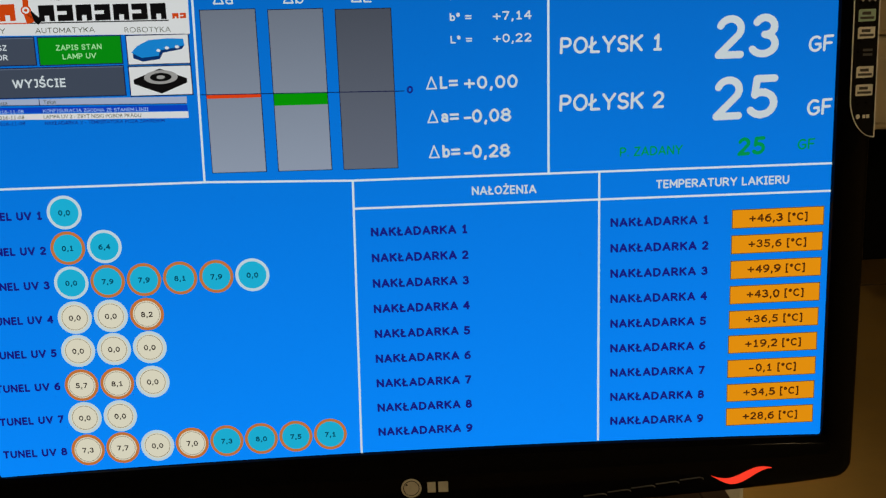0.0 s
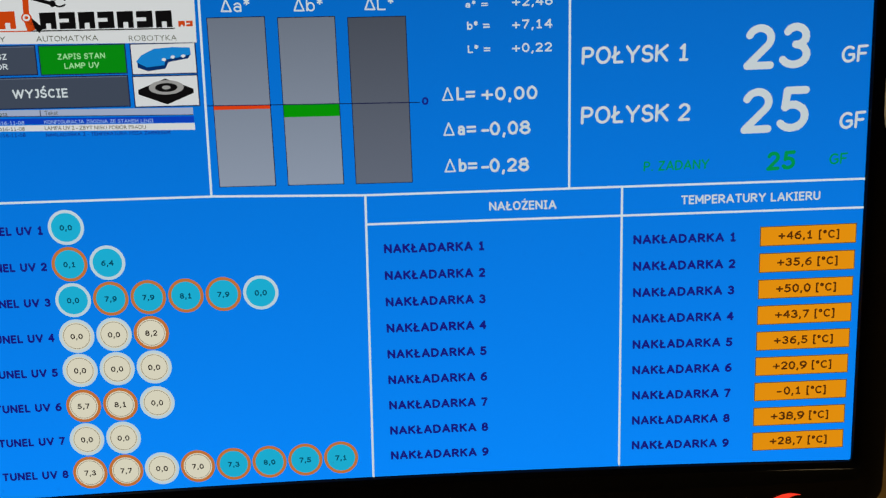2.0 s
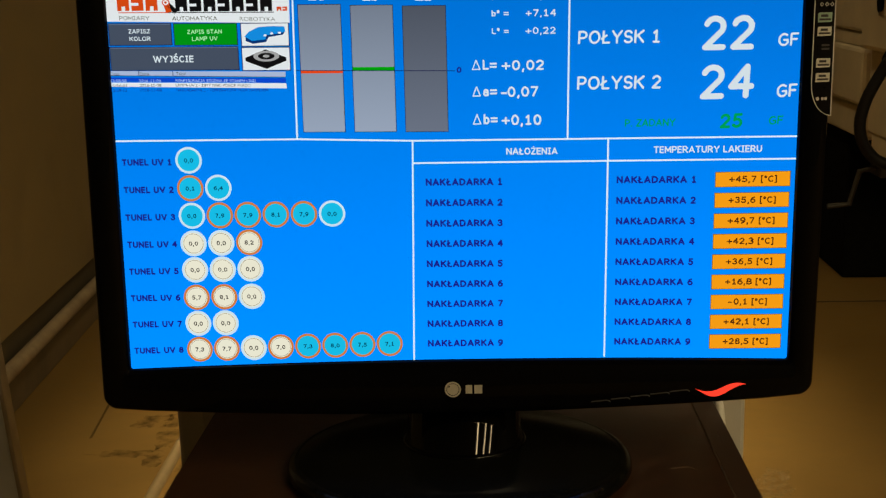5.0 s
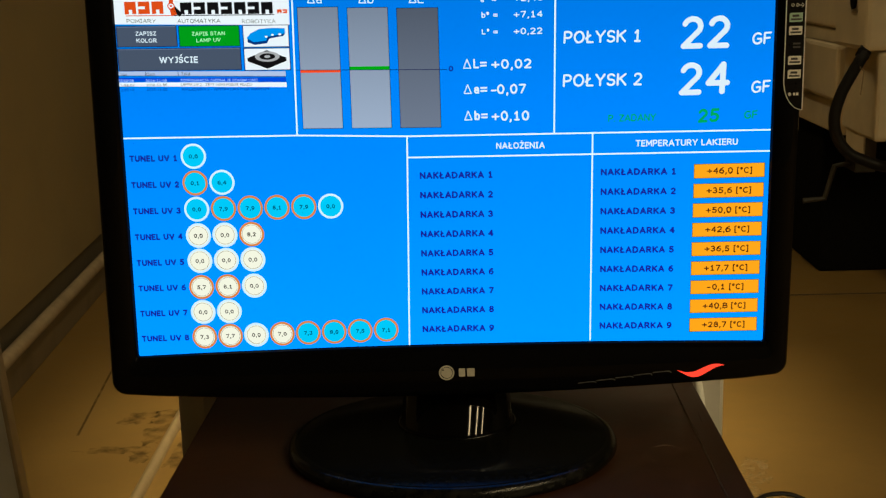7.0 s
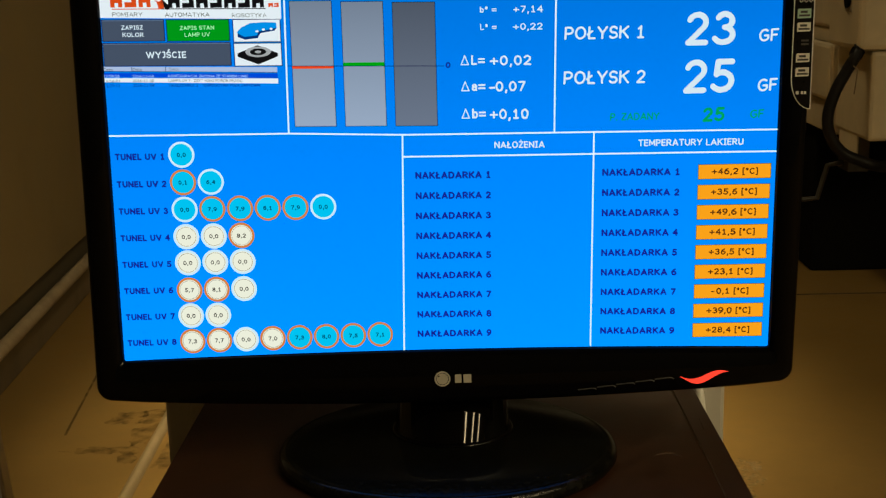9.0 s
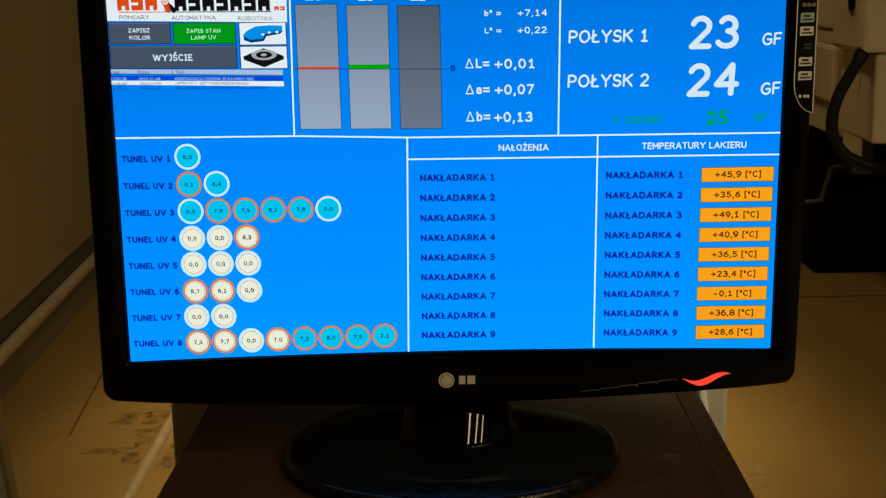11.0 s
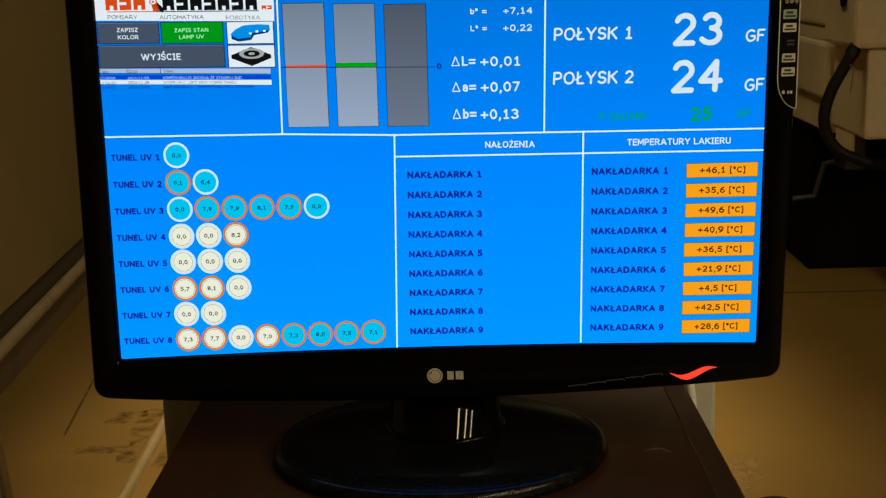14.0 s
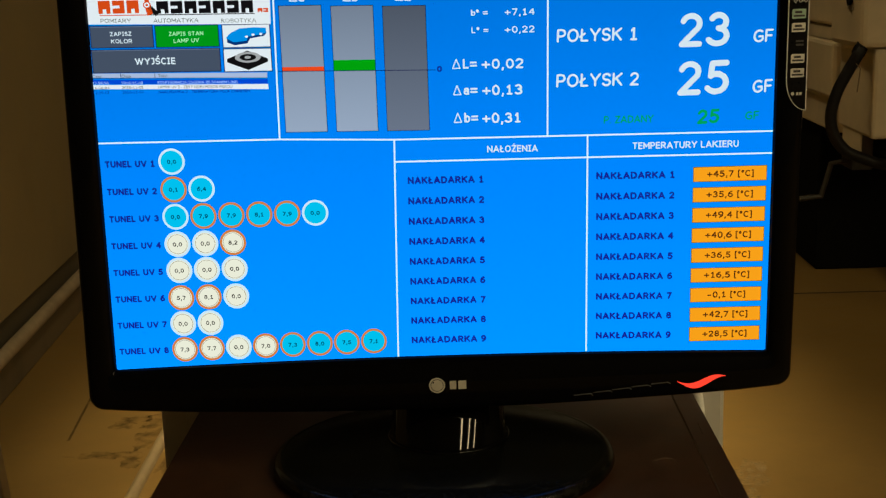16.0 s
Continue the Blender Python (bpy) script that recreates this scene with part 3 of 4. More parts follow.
# machine across the aisle
mach = thing("machine", 2.0, 4.4, 0, "cream machine with boxed covers above a black base", "machine")
part("base", box(bmesh.new(), 1.45, 3.3, 4.1, 6.2, 0.0, 0.6, 0.01), "dark", mach, "black machine base")
part("lower_cover", box(bmesh.new(), 1.42, 3.3, 3.8, 6.2, 0.606, 0.726, 0.008), "cream", mach)
part("middle_cover", box(bmesh.new(), 1.40, 3.3, 3.8, 6.2, 0.73, 0.945, 0.016), "cream", mach)
part("ledge", box(bmesh.new(), 1.415, 3.3, 3.8, 6.2, 0.9455, 0.999, 0.006), "cream", mach)
part("upper_cover", box(bmesh.new(), 1.405, 3.3, 3.8, 6.2, 1.003, 2.0, 0.012), "cream", mach)
switch = part("switch_box", box(bmesh.new(), 1.378, 2.0, 3.4, 3.77, 0.948, 1.75, 0.018), "cream", mach)
part("lock_plate", box(bmesh.new(), 1.3745, 1.3785, 3.5, 3.56, 1.075, 1.085), "rail", switch)
knob = bmesh.new()
bmesh.ops.create_cone(knob, cap_ends=True, segments=20, radius1=0.026, radius2=0.022, depth=0.012, matrix=Matrix.Translation((1.373, 3.53, 1.125)) @ Matrix.Rotation(radians(90), 4, "Y") @ Matrix.Diagonal((1.5, 1, 1, 1)))
part("lock", knob, "dark", switch, "oval black lock", smooth=True)
part("side_cover", box(bmesh.new(), 1.424, 2.0, 3.4, 3.79, 0.636, 0.945, 0.014), "cream", mach)
part("flap", box(bmesh.new(), 1.50, 1.9, 3.385, 3.3995, 0.66, 0.88, 0.006), "cream", mach)
part("bracket", tube(bmesh.new(), [(1.323, 3.9, 0.338), (1.406, 3.9, 0.346), (1.44, 3.9, 0.474), (1.5, 3.9, 0.484)], 0.011, 8), "bracket", mach)
part("bracket", box(bmesh.new(), 1.5, 1.58, 3.84, 3.97, 0.455, 0.602, 0.004), "bracket", mach)
part("lower_plate", box(bmesh.new(), 1.43, 1.437, 3.53, 3.74, 0.563, 0.64, 0.002), "cream", mach)

hose = thing("hose", 1.35, 3.3, 0.6, "thick black hose drooping below the machine cover", "hose")
part("hose_line", tube(bmesh.new(), curve_points([(1.42, 3.5, 0.99), (1.381, 3.42, 0.942), (1.346, 3.42, 0.878), (1.309, 3.42, 0.803), (1.29, 3.42, 0.724), (1.303, 3.42, 0.655), (1.346, 3.42, 0.598), (1.408, 3.42, 0.569), (1.48, 3.44, 0.544), (1.6, 3.6, 0.52), (1.7, 4.1, 0.5)]), 0.02, 12), "rubber", hose, smooth=True)
part("clamp", tube(bmesh.new(), [(1.386, 3.428, 0.95), (1.374, 3.42, 0.93)], 0.0235, 14), "dark", hose, smooth=True)
part("cable_tie", tube(bmesh.new(), [(1.362, 3.4, 0.9), (1.375, 3.39, 0.884), (1.372, 3.39, 0.85), (1.367, 3.39, 0.803)], 0.0022, 6), "trunking", hose, "thin brown cable tie")

# white lead behind the cabinet's edge
white = thing("white_lead", 0.225, 0.2, 0.9, "white lead running down the back of the cabinet", "cable")
part("lead_line", tube(bmesh.new(), curve_points([(0.2, 0.209, 0.96), (0.216, 0.209, 0.925), (0.2265, 0.2, 0.9), (0.2275, 0.18, 0.878), (0.2265, 0.16, 0.84), (0.2265, 0.15, 0.6)], 10), 0.0042, 10), "print_white", white, smooth=True)

# thin lead that leaves the cabinet top
lead = thing("power_lead", 0.235, -0.06, 0.9, "thin black lead hanging over the cabinet edge", "cable")
part("lead_line", tube(bmesh.new(), curve_points([(0.17, -0.125, 0.902), (0.205, -0.094, 0.902), (0.228, -0.074, 0.904), (0.25, -0.071, 0.901), (0.264, -0.077, 0.888), (0.268, -0.095, 0.84), (0.266, -0.1, 0.7)], 10), 0.0017, 8), "rubber", lead, smooth=True)

# ---------------------------------------------------------------- the monitor
monitor = thing("monitor", 0, 0.06, 0.9, "glossy black widescreen monitor showing blue process screen on oval foot", "monitor")


def outline(x0, x1, low, high, r, n=20, m=6):
    """A rounded frame line, counter-clockwise from its lower left; low and high give the edge's height at x, left and right run straight between."""
    pts = []
    def corner(cx, cz, a0):
        for k in range(m + 1):
            a = radians(a0 + 90 * k / m)
            pts.append((cx + r * math.cos(a), cz + r * math.sin(a)))
    corner(x0[0] + r, low(x0[0]) + r, 180)
    for k in range(1, n):
        x = x0[0] + r + (x1[0] - x0[0] - 2 * r) * k / n
        pts.append((x, low(x)))
    corner(x1[0] - r, low(x1[0]) + r, 270)
    for k in range(1, n):
        pts.append((x1[0] + (x1[1] - x1[0]) * k / n, low(x1[0]) + r + (high(x1[1]) - low(x1[0]) - 2 * r) * k / n))
    corner(x1[1] - r, high(x1[1]) - r, 0)
    for k in range(1, n):
        x = x1[1] - r - (x1[1] - x0[1] - 2 * r) * k / n
        pts.append((x, high(x)))
    corner(x0[1] + r, high(x0[1]) - r, 90)
    for k in range(1, n):
        pts.append((x0[1] + (x0[0] - x0[1]) * k / n, high(x0[1]) - r + (low(x0[0]) + r - high(x0[1]) + r) * k / n))
    return pts


def u_of(x):
    return (x - 0.2383) / 0.26


def inner_low(x, d=0.0):
    return 0.0048 - 0.0042 * u_of(x) ** 2 + 0.0012 * u_of(x) - d


def inner_high(x, d=0.0):
    return 0.2775 - 0.0075 * x / 0.4766 + d


def outer_low(x, d=0.0):
    return -0.0362 + 0.0085 * u_of(x) ** 2 + 0.003 * u_of(x) + d


def outer_high(x, d=0.0):
    return 0.298 - 0.0075 * x / 0.4766 - d


def frame_loops(loops):
    bm = bmesh.new()
    rings = [[bm.verts.new((XS + x, y, ZS + z)) for x, z in pts] for pts, y in loops]
    k = len(rings[0])
    for u, w in zip(rings, rings[1:]):
        for i in range(k):
            bm.faces.new((u[i], u[(i + 1) % k], w[(i + 1) % k], w[i]))
    return bm, rings


def inner(d, r):
    return outline((0.0 - d, 0.0035 - d), (0.4768 + d, 0.4785 + d), lambda x: inner_low(x, d), lambda x: inner_high(x, d), r)


def outer(d, r):
    return outline((-0.0222 + d, -0.017 + d), (0.4955 - d, 0.4995 - d), lambda x: outer_low(x, d), lambda x: outer_high(x, d), r)


bm, rings = frame_loops([(inner(0.0, 0.0012), 0.001), (inner(0.0006, 0.0016), -0.002), (inner(0.003, 0.003), -0.0042), (inner(0.0045, 0.004), -0.005),
                         (outer(0.006, 0.008), -0.006), (outer(0.003, 0.0095), -0.0054), (outer(0.0012, 0.0105), -0.004), (outer(0.0, 0.011), -0.0015), (outer(0.0, 0.011), 0.012)])
bezel = part("bezel", bm, "gloss_black", monitor, "glossy black bezel with a bowed lower edge", smooth=True, angle=60)
bm, rings = frame_loops([(outer(0.0008, 0.011), 0.0121), (outer(0.003, 0.012), 0.02), (outer(0.03, 0.03), 0.04), (outer(0.07, 0.04), 0.055)])
bm.faces.new(rings[-1])
part("back_shell", bm, "satin_black", monitor, smooth=True, angle=60)

# oval foot and neck
FX, FY = 0.0, 0.036
part("foot", revolve(bmesh.new(), [(0.90, 0.902), (0.955, 0.9115), (0.93, 0.9131), (0.6, 0.9142), (0.42, 0.915)], FX, FY, 0.1325, 0.112, 96), "dusty_black", monitor, "dusty black oval foot", smooth=True, angle=70)
foot_rim = bmesh.new()
revolve(foot_rim, [(0.94, 0.9004), (0.985, 0.9012), (1.0, 0.904), (0.997, 0.9075), (0.985, 0.9105), (0.968, 0.9121), (0.95, 0.9127)], FX, FY, 0.1325, 0.112, 96)
part("foot_rim", foot_rim, "worn_black", monitor, "worn scuffed rim of the oval foot", smooth=True, angle=70)
part("collar", revolve(bmesh.new(), [(0.0475, 0.9142), (0.0485, 0.9152), (0.0482, 0.9165), (0.047, 0.917)], FX + 0.004, FY + 0.022, 1, 0.9, 48), "neck_black", monitor, smooth=True, angle=70)
bm = bmesh.new()
levels = []
for z, r, dy in ((0.9165, 0.0462, 0.0), (0.92, 0.0455, 0.0009), (0.927, 0.0448, 0.0035), (0.934, 0.0442, 0.0063), (0.942, 0.0436, 0.0097), (0.952, 0.043, 0.0144), (0.966, 0.042, 0.0212), (0.99, 0.04, 0.0334)):
    levels.append([bm.verts.new((FX + 0.004 + r * math.cos(2 * math.pi * k / 40), FY + 0.022 + dy + 0.85 * r * math.sin(2 * math.pi * k / 40), z)) for k in range(40)])
for u, w in zip(levels, levels[1:]):
    for k in range(40):
        bm.faces.new((u[k], u[(k + 1) % 40], w[(k + 1) % 40], w[k]))
bm.faces.new(levels[0]), bm.faces.new(levels[-1])
part("neck", bm, "neck_black", monitor, "polished black neck leaning back", smooth=True, angle=70)

# power light, keys, maker's mark
bm = bmesh.new()
top, bot = [], []
for k in range(33):
    t = k / 32
    x = 0.4113 + 0.036 * t
    swing = math.sin(2 * math.pi * min(1, t * 0.98)) * 0.0021
    upper = -0.018 + 0.003 * t - swing * (1 + 0.2 * t) - 0.0008 * math.sin(math.pi * t)
    thick = 0.0052 * math.sin(math.pi * t ** 1.1) ** 1.3 + 0.0002
    top.append(bm.verts.new((XS + x, -0.0066, ZS + upper)))
    bot.append(bm.verts.new((XS + x, -0.0066, ZS + upper - thick)))
for k in range(32):
    bm.faces.new((bot[k], bot[k + 1], top[k + 1], top[k]))
part("power_light", bm, "led_red", monitor, "glowing red curved power light")
for k in range(5):
    x0, z0 = 0.3363 + 0.0142 * k, -0.0271 + 0.0018 * k
    lip = bmesh.new()
    line = [(x0, z0), (x0 + 0.0115, z0 + 0.0011), (x0 + 0.0129, z0 + 0.0008), (x0 + 0.0138, z0 - 0.0002)]
    tube(lip, [(XS + x, -0.0062, ZS + z) for x, z in line], 0.00042, 6)
    part("key", lip, "key_lip", monitor)
mark = part("mark", sheet(ellipse(0.2362, -0.0165, 0.0059, 0.0059, 40), 66), "logo", monitor, "round maker's mark in pale print")
part("mark_dot", sheet(ellipse(0.2335, -0.0143, 0.0006, 0.0006, 12), 67), "print_black", mark)
part("mark_ring", ring(0.2362, -0.0165, 0.0043, 0.0047, 67), "print_black", mark)
for x0, x1 in ((0.2455, 0.2503), (0.2518, 0.2576)):
    part("mark_block", sheet([(x0, -0.0132), (x1, -0.0132), (x1, -0.0197), (x0, -0.0197)], 66), "logo", monitor)

# sticker on the bezel
def sticker_line(d):
    pts = [(0.4992 - d, 0.272)]
    pts += [(0.4848 + d, 0.272), (0.4845 + d, 0.2)]
    for k in range(1, 13):
        a = radians(180 + 90 * k / 12)
        pts.append((0.4990 - d + (0.0145 - 2 * d) * math.cos(a), 0.2 + (0.0225 - d) * math.sin(a)))
    return pts


sticker = part("sticker", sheet(sticker_line(0.0), 62), "silver", monitor, "black feature sticker with a silver outline")
part("sticker_field", sheet(sticker_line(0.0007), 63), "print_black", sticker)
for z0, z1, mat in ((0.2405, 0.2471, "print_green"), (0.2314, 0.2377, "print_white"), (0.2103, 0.2166, "print_white"), (0.2005, 0.2068, "print_white")):
    part("badge", sheet([(0.4874, z0), (0.4963, z0 + 0.0002), (0.4968, z0 + 0.001), (0.4968, z1), (0.4882, z1), (0.4874, z1 - 0.0008)], 64), mat, sticker)
    h = z1 - z0
    for k, (a, b) in enumerate(((0.55, 0.8), (0.2, 0.4))):
        part("print_bar", sheet(quad(0.4884 + 0.001 * (k == 0), z0 + h * a, 0.4942 + 0.0018 * k, z0 + h * b, 0), 65), "print_dim", sticker)
for z in (0.2247, 0.2222):
    part("print_bar", sheet(quad(0.4906, z, 0.4958, z + 0.0013, 0), 64), "print_dim", sticker)
for k in range(3):
    part("print_bar", ring(0.4896 + 0.0034 * k, 0.2525, 0.0009, 0.0014, 64, 4), "print_white", sticker)
part("print_dot", sheet(ellipse(0.4893, 0.1893, 0.0012, 0.0013, 16), 64), "print_white", sticker)
part("print_bar", sheet(quad(0.4918, 0.1883, 0.4934, 0.1903, 0), 64), "print_white", sticker)
part("print_bar", sheet(quad(0.4939, 0.1883, 0.4956, 0.1903, 0), 64), "print_white", sticker)

# ---------------------------------------------------------------- the display and what it shows
screen = part("screen", sheet(inner(0.001, 0.0012), 0), "blue", monitor, "lit blue display panel")


def figure(name, points, layer, mat):
    return part(name, sheet(points, layer), mat, screen)


LINE = 0.0006


def rule(x0, z0, x1, z1, w=LINE):
    figure("rule", stroke((x0, z0), (x1, z1), 2 * w), 3, "line_white")


rule(0.002, 0.1684, 0.132, 0.1674)
rule(0.132, 0.1674, 0.212, 0.1648), rule(0.212, 0.1648, 0.4788, 0.163)
rule(0.1308, 0.1675, 0.1324, 0.2745)
rule(0.3199, 0.1645, 0.3216, 0.2725)
rule(0.2118, 0.1648, 0.2083, 0.0043)
rule(0.3481, 0.1645, 0.3461, 0.005)
rule(0.2113, 0.149, 0.3475, 0.1482), rule(0.3475, 0.1482, 0.4788, 0.1474)

# maker's panel with plain marks
figure("logo_panel", [(0.0015, 0.2515), (0.1296, 0.2478), (0.1302, 0.2748), (0.0035, 0.2772)], 2, "paper")


def word_blocks(x0, x1, z0, z1, n, mat, slant=-0.012):
    """A wordmark as plain blocks, one for each sign, each with a narrow slot."""
    w = (x1 - x0) / n
    for k in range(n):
        a, h = x0 + w * k, z1 - z0
        z = z0 + (a - x0) * slant
        b = a + w * 0.84
        if k % 2:
            pts = [(a, z), (b, z), (b, z + h), (a, z + h), (a, z + h * 0.62), (a + w * 0.5, z + h * 0.62), (a + w * 0.5, z + h * 0.4), (a, z + h * 0.4)]
        else:
            pts = [(a, z), (a + w * 0.3, z), (a + w * 0.3, z + h * 0.35), (a + w * 0.55, z + h * 0.35), (a + w * 0.55, z), (b, z), (b, z + h), (a, z + h)]
        figure("mark_block", pts, 4, mat)


word_blocks(0.0108, 0.0405, 0.2584, 0.2672, 3, "mark_orange")
word_blocks(0.0512, 0.1196, 0.2573, 0.2657, 7, "mark_black", -0.02)
word_blocks(0.1211, 0.129, 0.2562, 0.259, 2, "mark_orange")
figure("mark_line", stroke((0.0115, 0.2573), (0.046, 0.2567), 0.0006), 4, "mark_orange")
figure("mark_line", stroke((0.046, 0.2567), (0.119, 0.2554), 0.0006), 4, "mark_black")
figure("mark_arm", stroke((0.0452, 0.2745), (0.0447, 0.264), 0.003), 4, "mark_orange")
figure("mark_arm", stroke((0.0447, 0.264), (0.0465, 0.2568), 0.004), 4, "mark_orange")
figure("mark_arm", stroke((0.0458, 0.2625), (0.0515, 0.2568), 0.0032), 4, "mark_black")
figure("mark_arm", stroke((0.0468, 0.2735), (0.0578, 0.2702), 0.0018), 4, "mark_black")
figure("mark_joint", ellipse(0.0585, 0.27, 0.0017, 0.0017), 5, "mark_black")
for a0 in (20, 200):
    pts = [(0.0622 + 0.0035 * math.cos(radians(a0 + 12 * k)), 0.2706 + 0.0026 * math.sin(radians(a0 + 12 * k))) for k in range(12)]
    pts += [(0.0622 + 0.0025 * math.cos(radians(a0 + 12 * k)), 0.2706 + 0.0017 * math.sin(radians(a0 + 12 * k))) for k in range(11, -1, -1)]
    figure("mark_claw", pts, 4, "mark_black")
for x, z in ((0.0453, 0.2742), (0.0447, 0.2635)):
    figure("mark_joint", ellipse(x, z, 0.0027, 0.0024), 5, "mark_orange")
    figure("mark_joint", ellipse(x, z, 0.0019, 0.0017), 6, "paper")
    figure("mark_joint", ellipse(x, z, 0.0009, 0.0008), 7, "mark_orange")


def button(x0, z0, x1, z1, face, slope):
    figure("button_shade", quad(x0 - 0.0006, z0 - 0.0006, x1 + 0.0006, z1 + 0.0006, slope), 2, "slate_dark")
    figure("button_face", quad(x0, z0, x1, z1, slope), 3, face)
    if face == "slate":
        figure("button_light", quad(x0, z1 - 0.0005, x1, z1, slope), 4, "slate_light")


button(0.0038, 0.2355, 0.0468, 0.2497, "slate", -0.014)
button(0.0492, 0.2346, 0.0925, 0.2488, "btn_green", -0.014)
button(0.0035, 0.2182, 0.0925, 0.2335, "slate", -0.014)
button(0.0958, 0.2330, 0.1283, 0.2480, "paper", -0.012)
button(0.0956, 0.2163, 0.1283, 0.2315, "paper", -0.012)
# blue handheld gauge
figure("gauge_shadow", [(0.0985, 0.2362), (0.1035, 0.2342), (0.1125, 0.2352), (0.1145, 0.2385), (0.1245, 0.24), (0.1262, 0.2422), (0.0985, 0.2392)], 4, "arc_navy")
figure("gauge_body", [(0.0978, 0.2392), (0.101, 0.2425), (0.1075, 0.2455), (0.1175, 0.246), (0.1258, 0.2455), (0.1262, 0.242), (0.12, 0.2408), (0.113, 0.2398), (0.1122, 0.237), (0.103, 0.2362)], 5, "arc_blue")
for x, z in ((0.1122, 0.2398), (0.1168, 0.241), (0.1222, 0.2413)):
    figure("gauge_spot", ellipse(x, z, 0.0011, 0.0008), 6, "paper")
# black turntable
figure("table_side", [(0.0976, 0.2225), (0.112, 0.2168), (0.126, 0.2222), (0.126, 0.2245), (0.0976, 0.2248)], 4, "mark_black")
figure("table_top", [(0.0976, 0.2248), (0.112, 0.2196), (0.126, 0.2245), (0.112, 0.2302)], 5, "mark_black")
figure("table_ring", ellipse(0.1122, 0.2256, 0.009, 0.0037), 6, "disc_grey")
figure("table_ring", ellipse(0.1122, 0.2256, 0.0058, 0.0023), 7, "mark_black")
figure("table_ring", ellipse(0.1122, 0.2256, 0.0022, 0.001), 8, "disc_grey")

# event list
HDR_L = (0.2144, 0.2176)
HDR_R = (0.2109, 0.2147)
ROW_L = (0.2103, 0.2132)
ROW_R = (0.2070, 0.2102)
PALE_L = (0.2067, 0.2096)
PALE_R = (0.2031, 0.2067)
figure("list_header", [(0.0022, HDR_L[0]), (0.1248, HDR_R[0]), (0.1250, HDR_R[1]), (0.0020, HDR_L[1])], 3, "hdr_grey")
for x in (0.0024, 0.0222, 0.0462):
    k = (x - 0.0022) / 0.1226
    z0, z1 = HDR_L[0] + (HDR_R[0] - HDR_L[0]) * k, HDR_L[1] + (HDR_R[1] - HDR_L[1]) * k
    figure("header_edge", [(x - 0.0002, z0), (x + 0.0002, z0), (x + 0.0002, z1), (x - 0.0002, z1)], 4, "slate_dark")
figure("header_edge", stroke((0.0022, HDR_L[0]), (0.1248, HDR_R[0]), 0.0004), 4, "slate_dark")
figure("list_line", [(0.0022, ROW_L[0]), (0.1250, ROW_R[0]), (0.1250, ROW_R[1]), (0.0022, ROW_L[1])], 3, "row_blue")
figure("list_line", [(0.0020, PALE_L[0]), (0.1252, PALE_R[0]), (0.1252, PALE_R[1]), (0.0020, PALE_L[1])], 3, "paper")

# deviation columns: two panes each, a zero line across, and a coloured bar that rises or falls from it
COLUMNS = ((0.1358, 0.1648, 0.2598, 0.1725, "bar_grey"), (0.1718, 0.2006, 0.2586, 0.172, "bar_grey"), (0.2075, 0.2368, 0.2574, 0.1714, "bar_dark"))
ZERO = [0.2149, 0.2144, 0.2138]
for (x0, x1, zt, zb, tone), zz in zip(COLUMNS, ZERO):
    figure("column_edge", quad(x0 - 0.0004, zb - 0.0004, x1 + 0.0004, zt + 0.0004), 2, "bar_edge")
    figure("column_pane", quad(x0, zz, x1, zt), 3, tone)
    figure("column_pane", quad(x0, zb, x1, zz), 6, tone)
figure("zero_line", stroke((0.1325, 0.2153), (0.2425, 0.2129), 0.00045), 12, "zero")
RED_HIGH, GREEN_HIGH = 0.0019, 0.0066
red_bars = [figure("red_bar", quad(0.1358, 0.2149 - RED_HIGH, 0.1648, 0.2149), 0, "red") for _ in range(2)]
green_bars = [figure("green_bar", quad(0.1718, 0.2144 - GREEN_HIGH, 0.2006, 0.2144), 0, "green") for _ in range(2)]

# lamp rows of the eight tunnels
ROWS = ((0.1539, "C", "0,0"), (0.1338, "cC", "0,1 6,4"), (0.1139, "CccccC", "0,0 7,9 7,9 8,1 7,9 0,0"), (0.0937, "WWw", "0,0 0,0 8,2"), (0.0742, "WWW", "0,0 0,0 0,0"),
        (0.0537, "wwW", "5,7 8,1 0,0"), (0.0341, "WW", "0,0 0,0"), (0.0144, "wwWwcccc", "7,3 7,7 0,0 7,0 7,3 8,0 7,5 7,1"))
for i, (z, kinds, values) in enumerate(ROWS):
    last = i == 7
    for k, (kind, value) in enumerate(zip(kinds, values.split())):
        x = 0.0529 - 0.00019 * i + (0.0199 if last else 0.0201) * k
        zc = z + (0.00036 * k if last else 0.0001 * k * (i > 2))
        on, cyan = kind.islower(), kind in "cC"
        figure("lamp_disc", ellipse(x, zc, 0.0095, 0.0095, 40), 2, "ring_orange" if on else "ring_white")
        part("lamp_face", sheet(ellipse(x, zc, 0.0078, 0.0078, 40), 3), "lamp_cyan" if cyan else "lamp_cream", screen)
        if not cyan:
            part("lamp_hair", ring(x, zc, 0.0069, 0.0072, 4), "hair", screen)
        w = 0.0033
        caption(value, x - w, zc - 0.0016, x + w, zc - 0.0016 - 0.0001, 0.0031, "num_teal" if cyan else "num_dark", 0.05 if cyan else 0.03, layer=5, name="lamp_value")
    caption("TUNEL UV %d" % (i + 1), 0.0053 - 0.0003 * i, 0.1509 - 0.0199 * i, 0.041 - 0.0002 * i, 0.1505 - 0.0198 * i, 0.0047, "text_navy", 0.055)

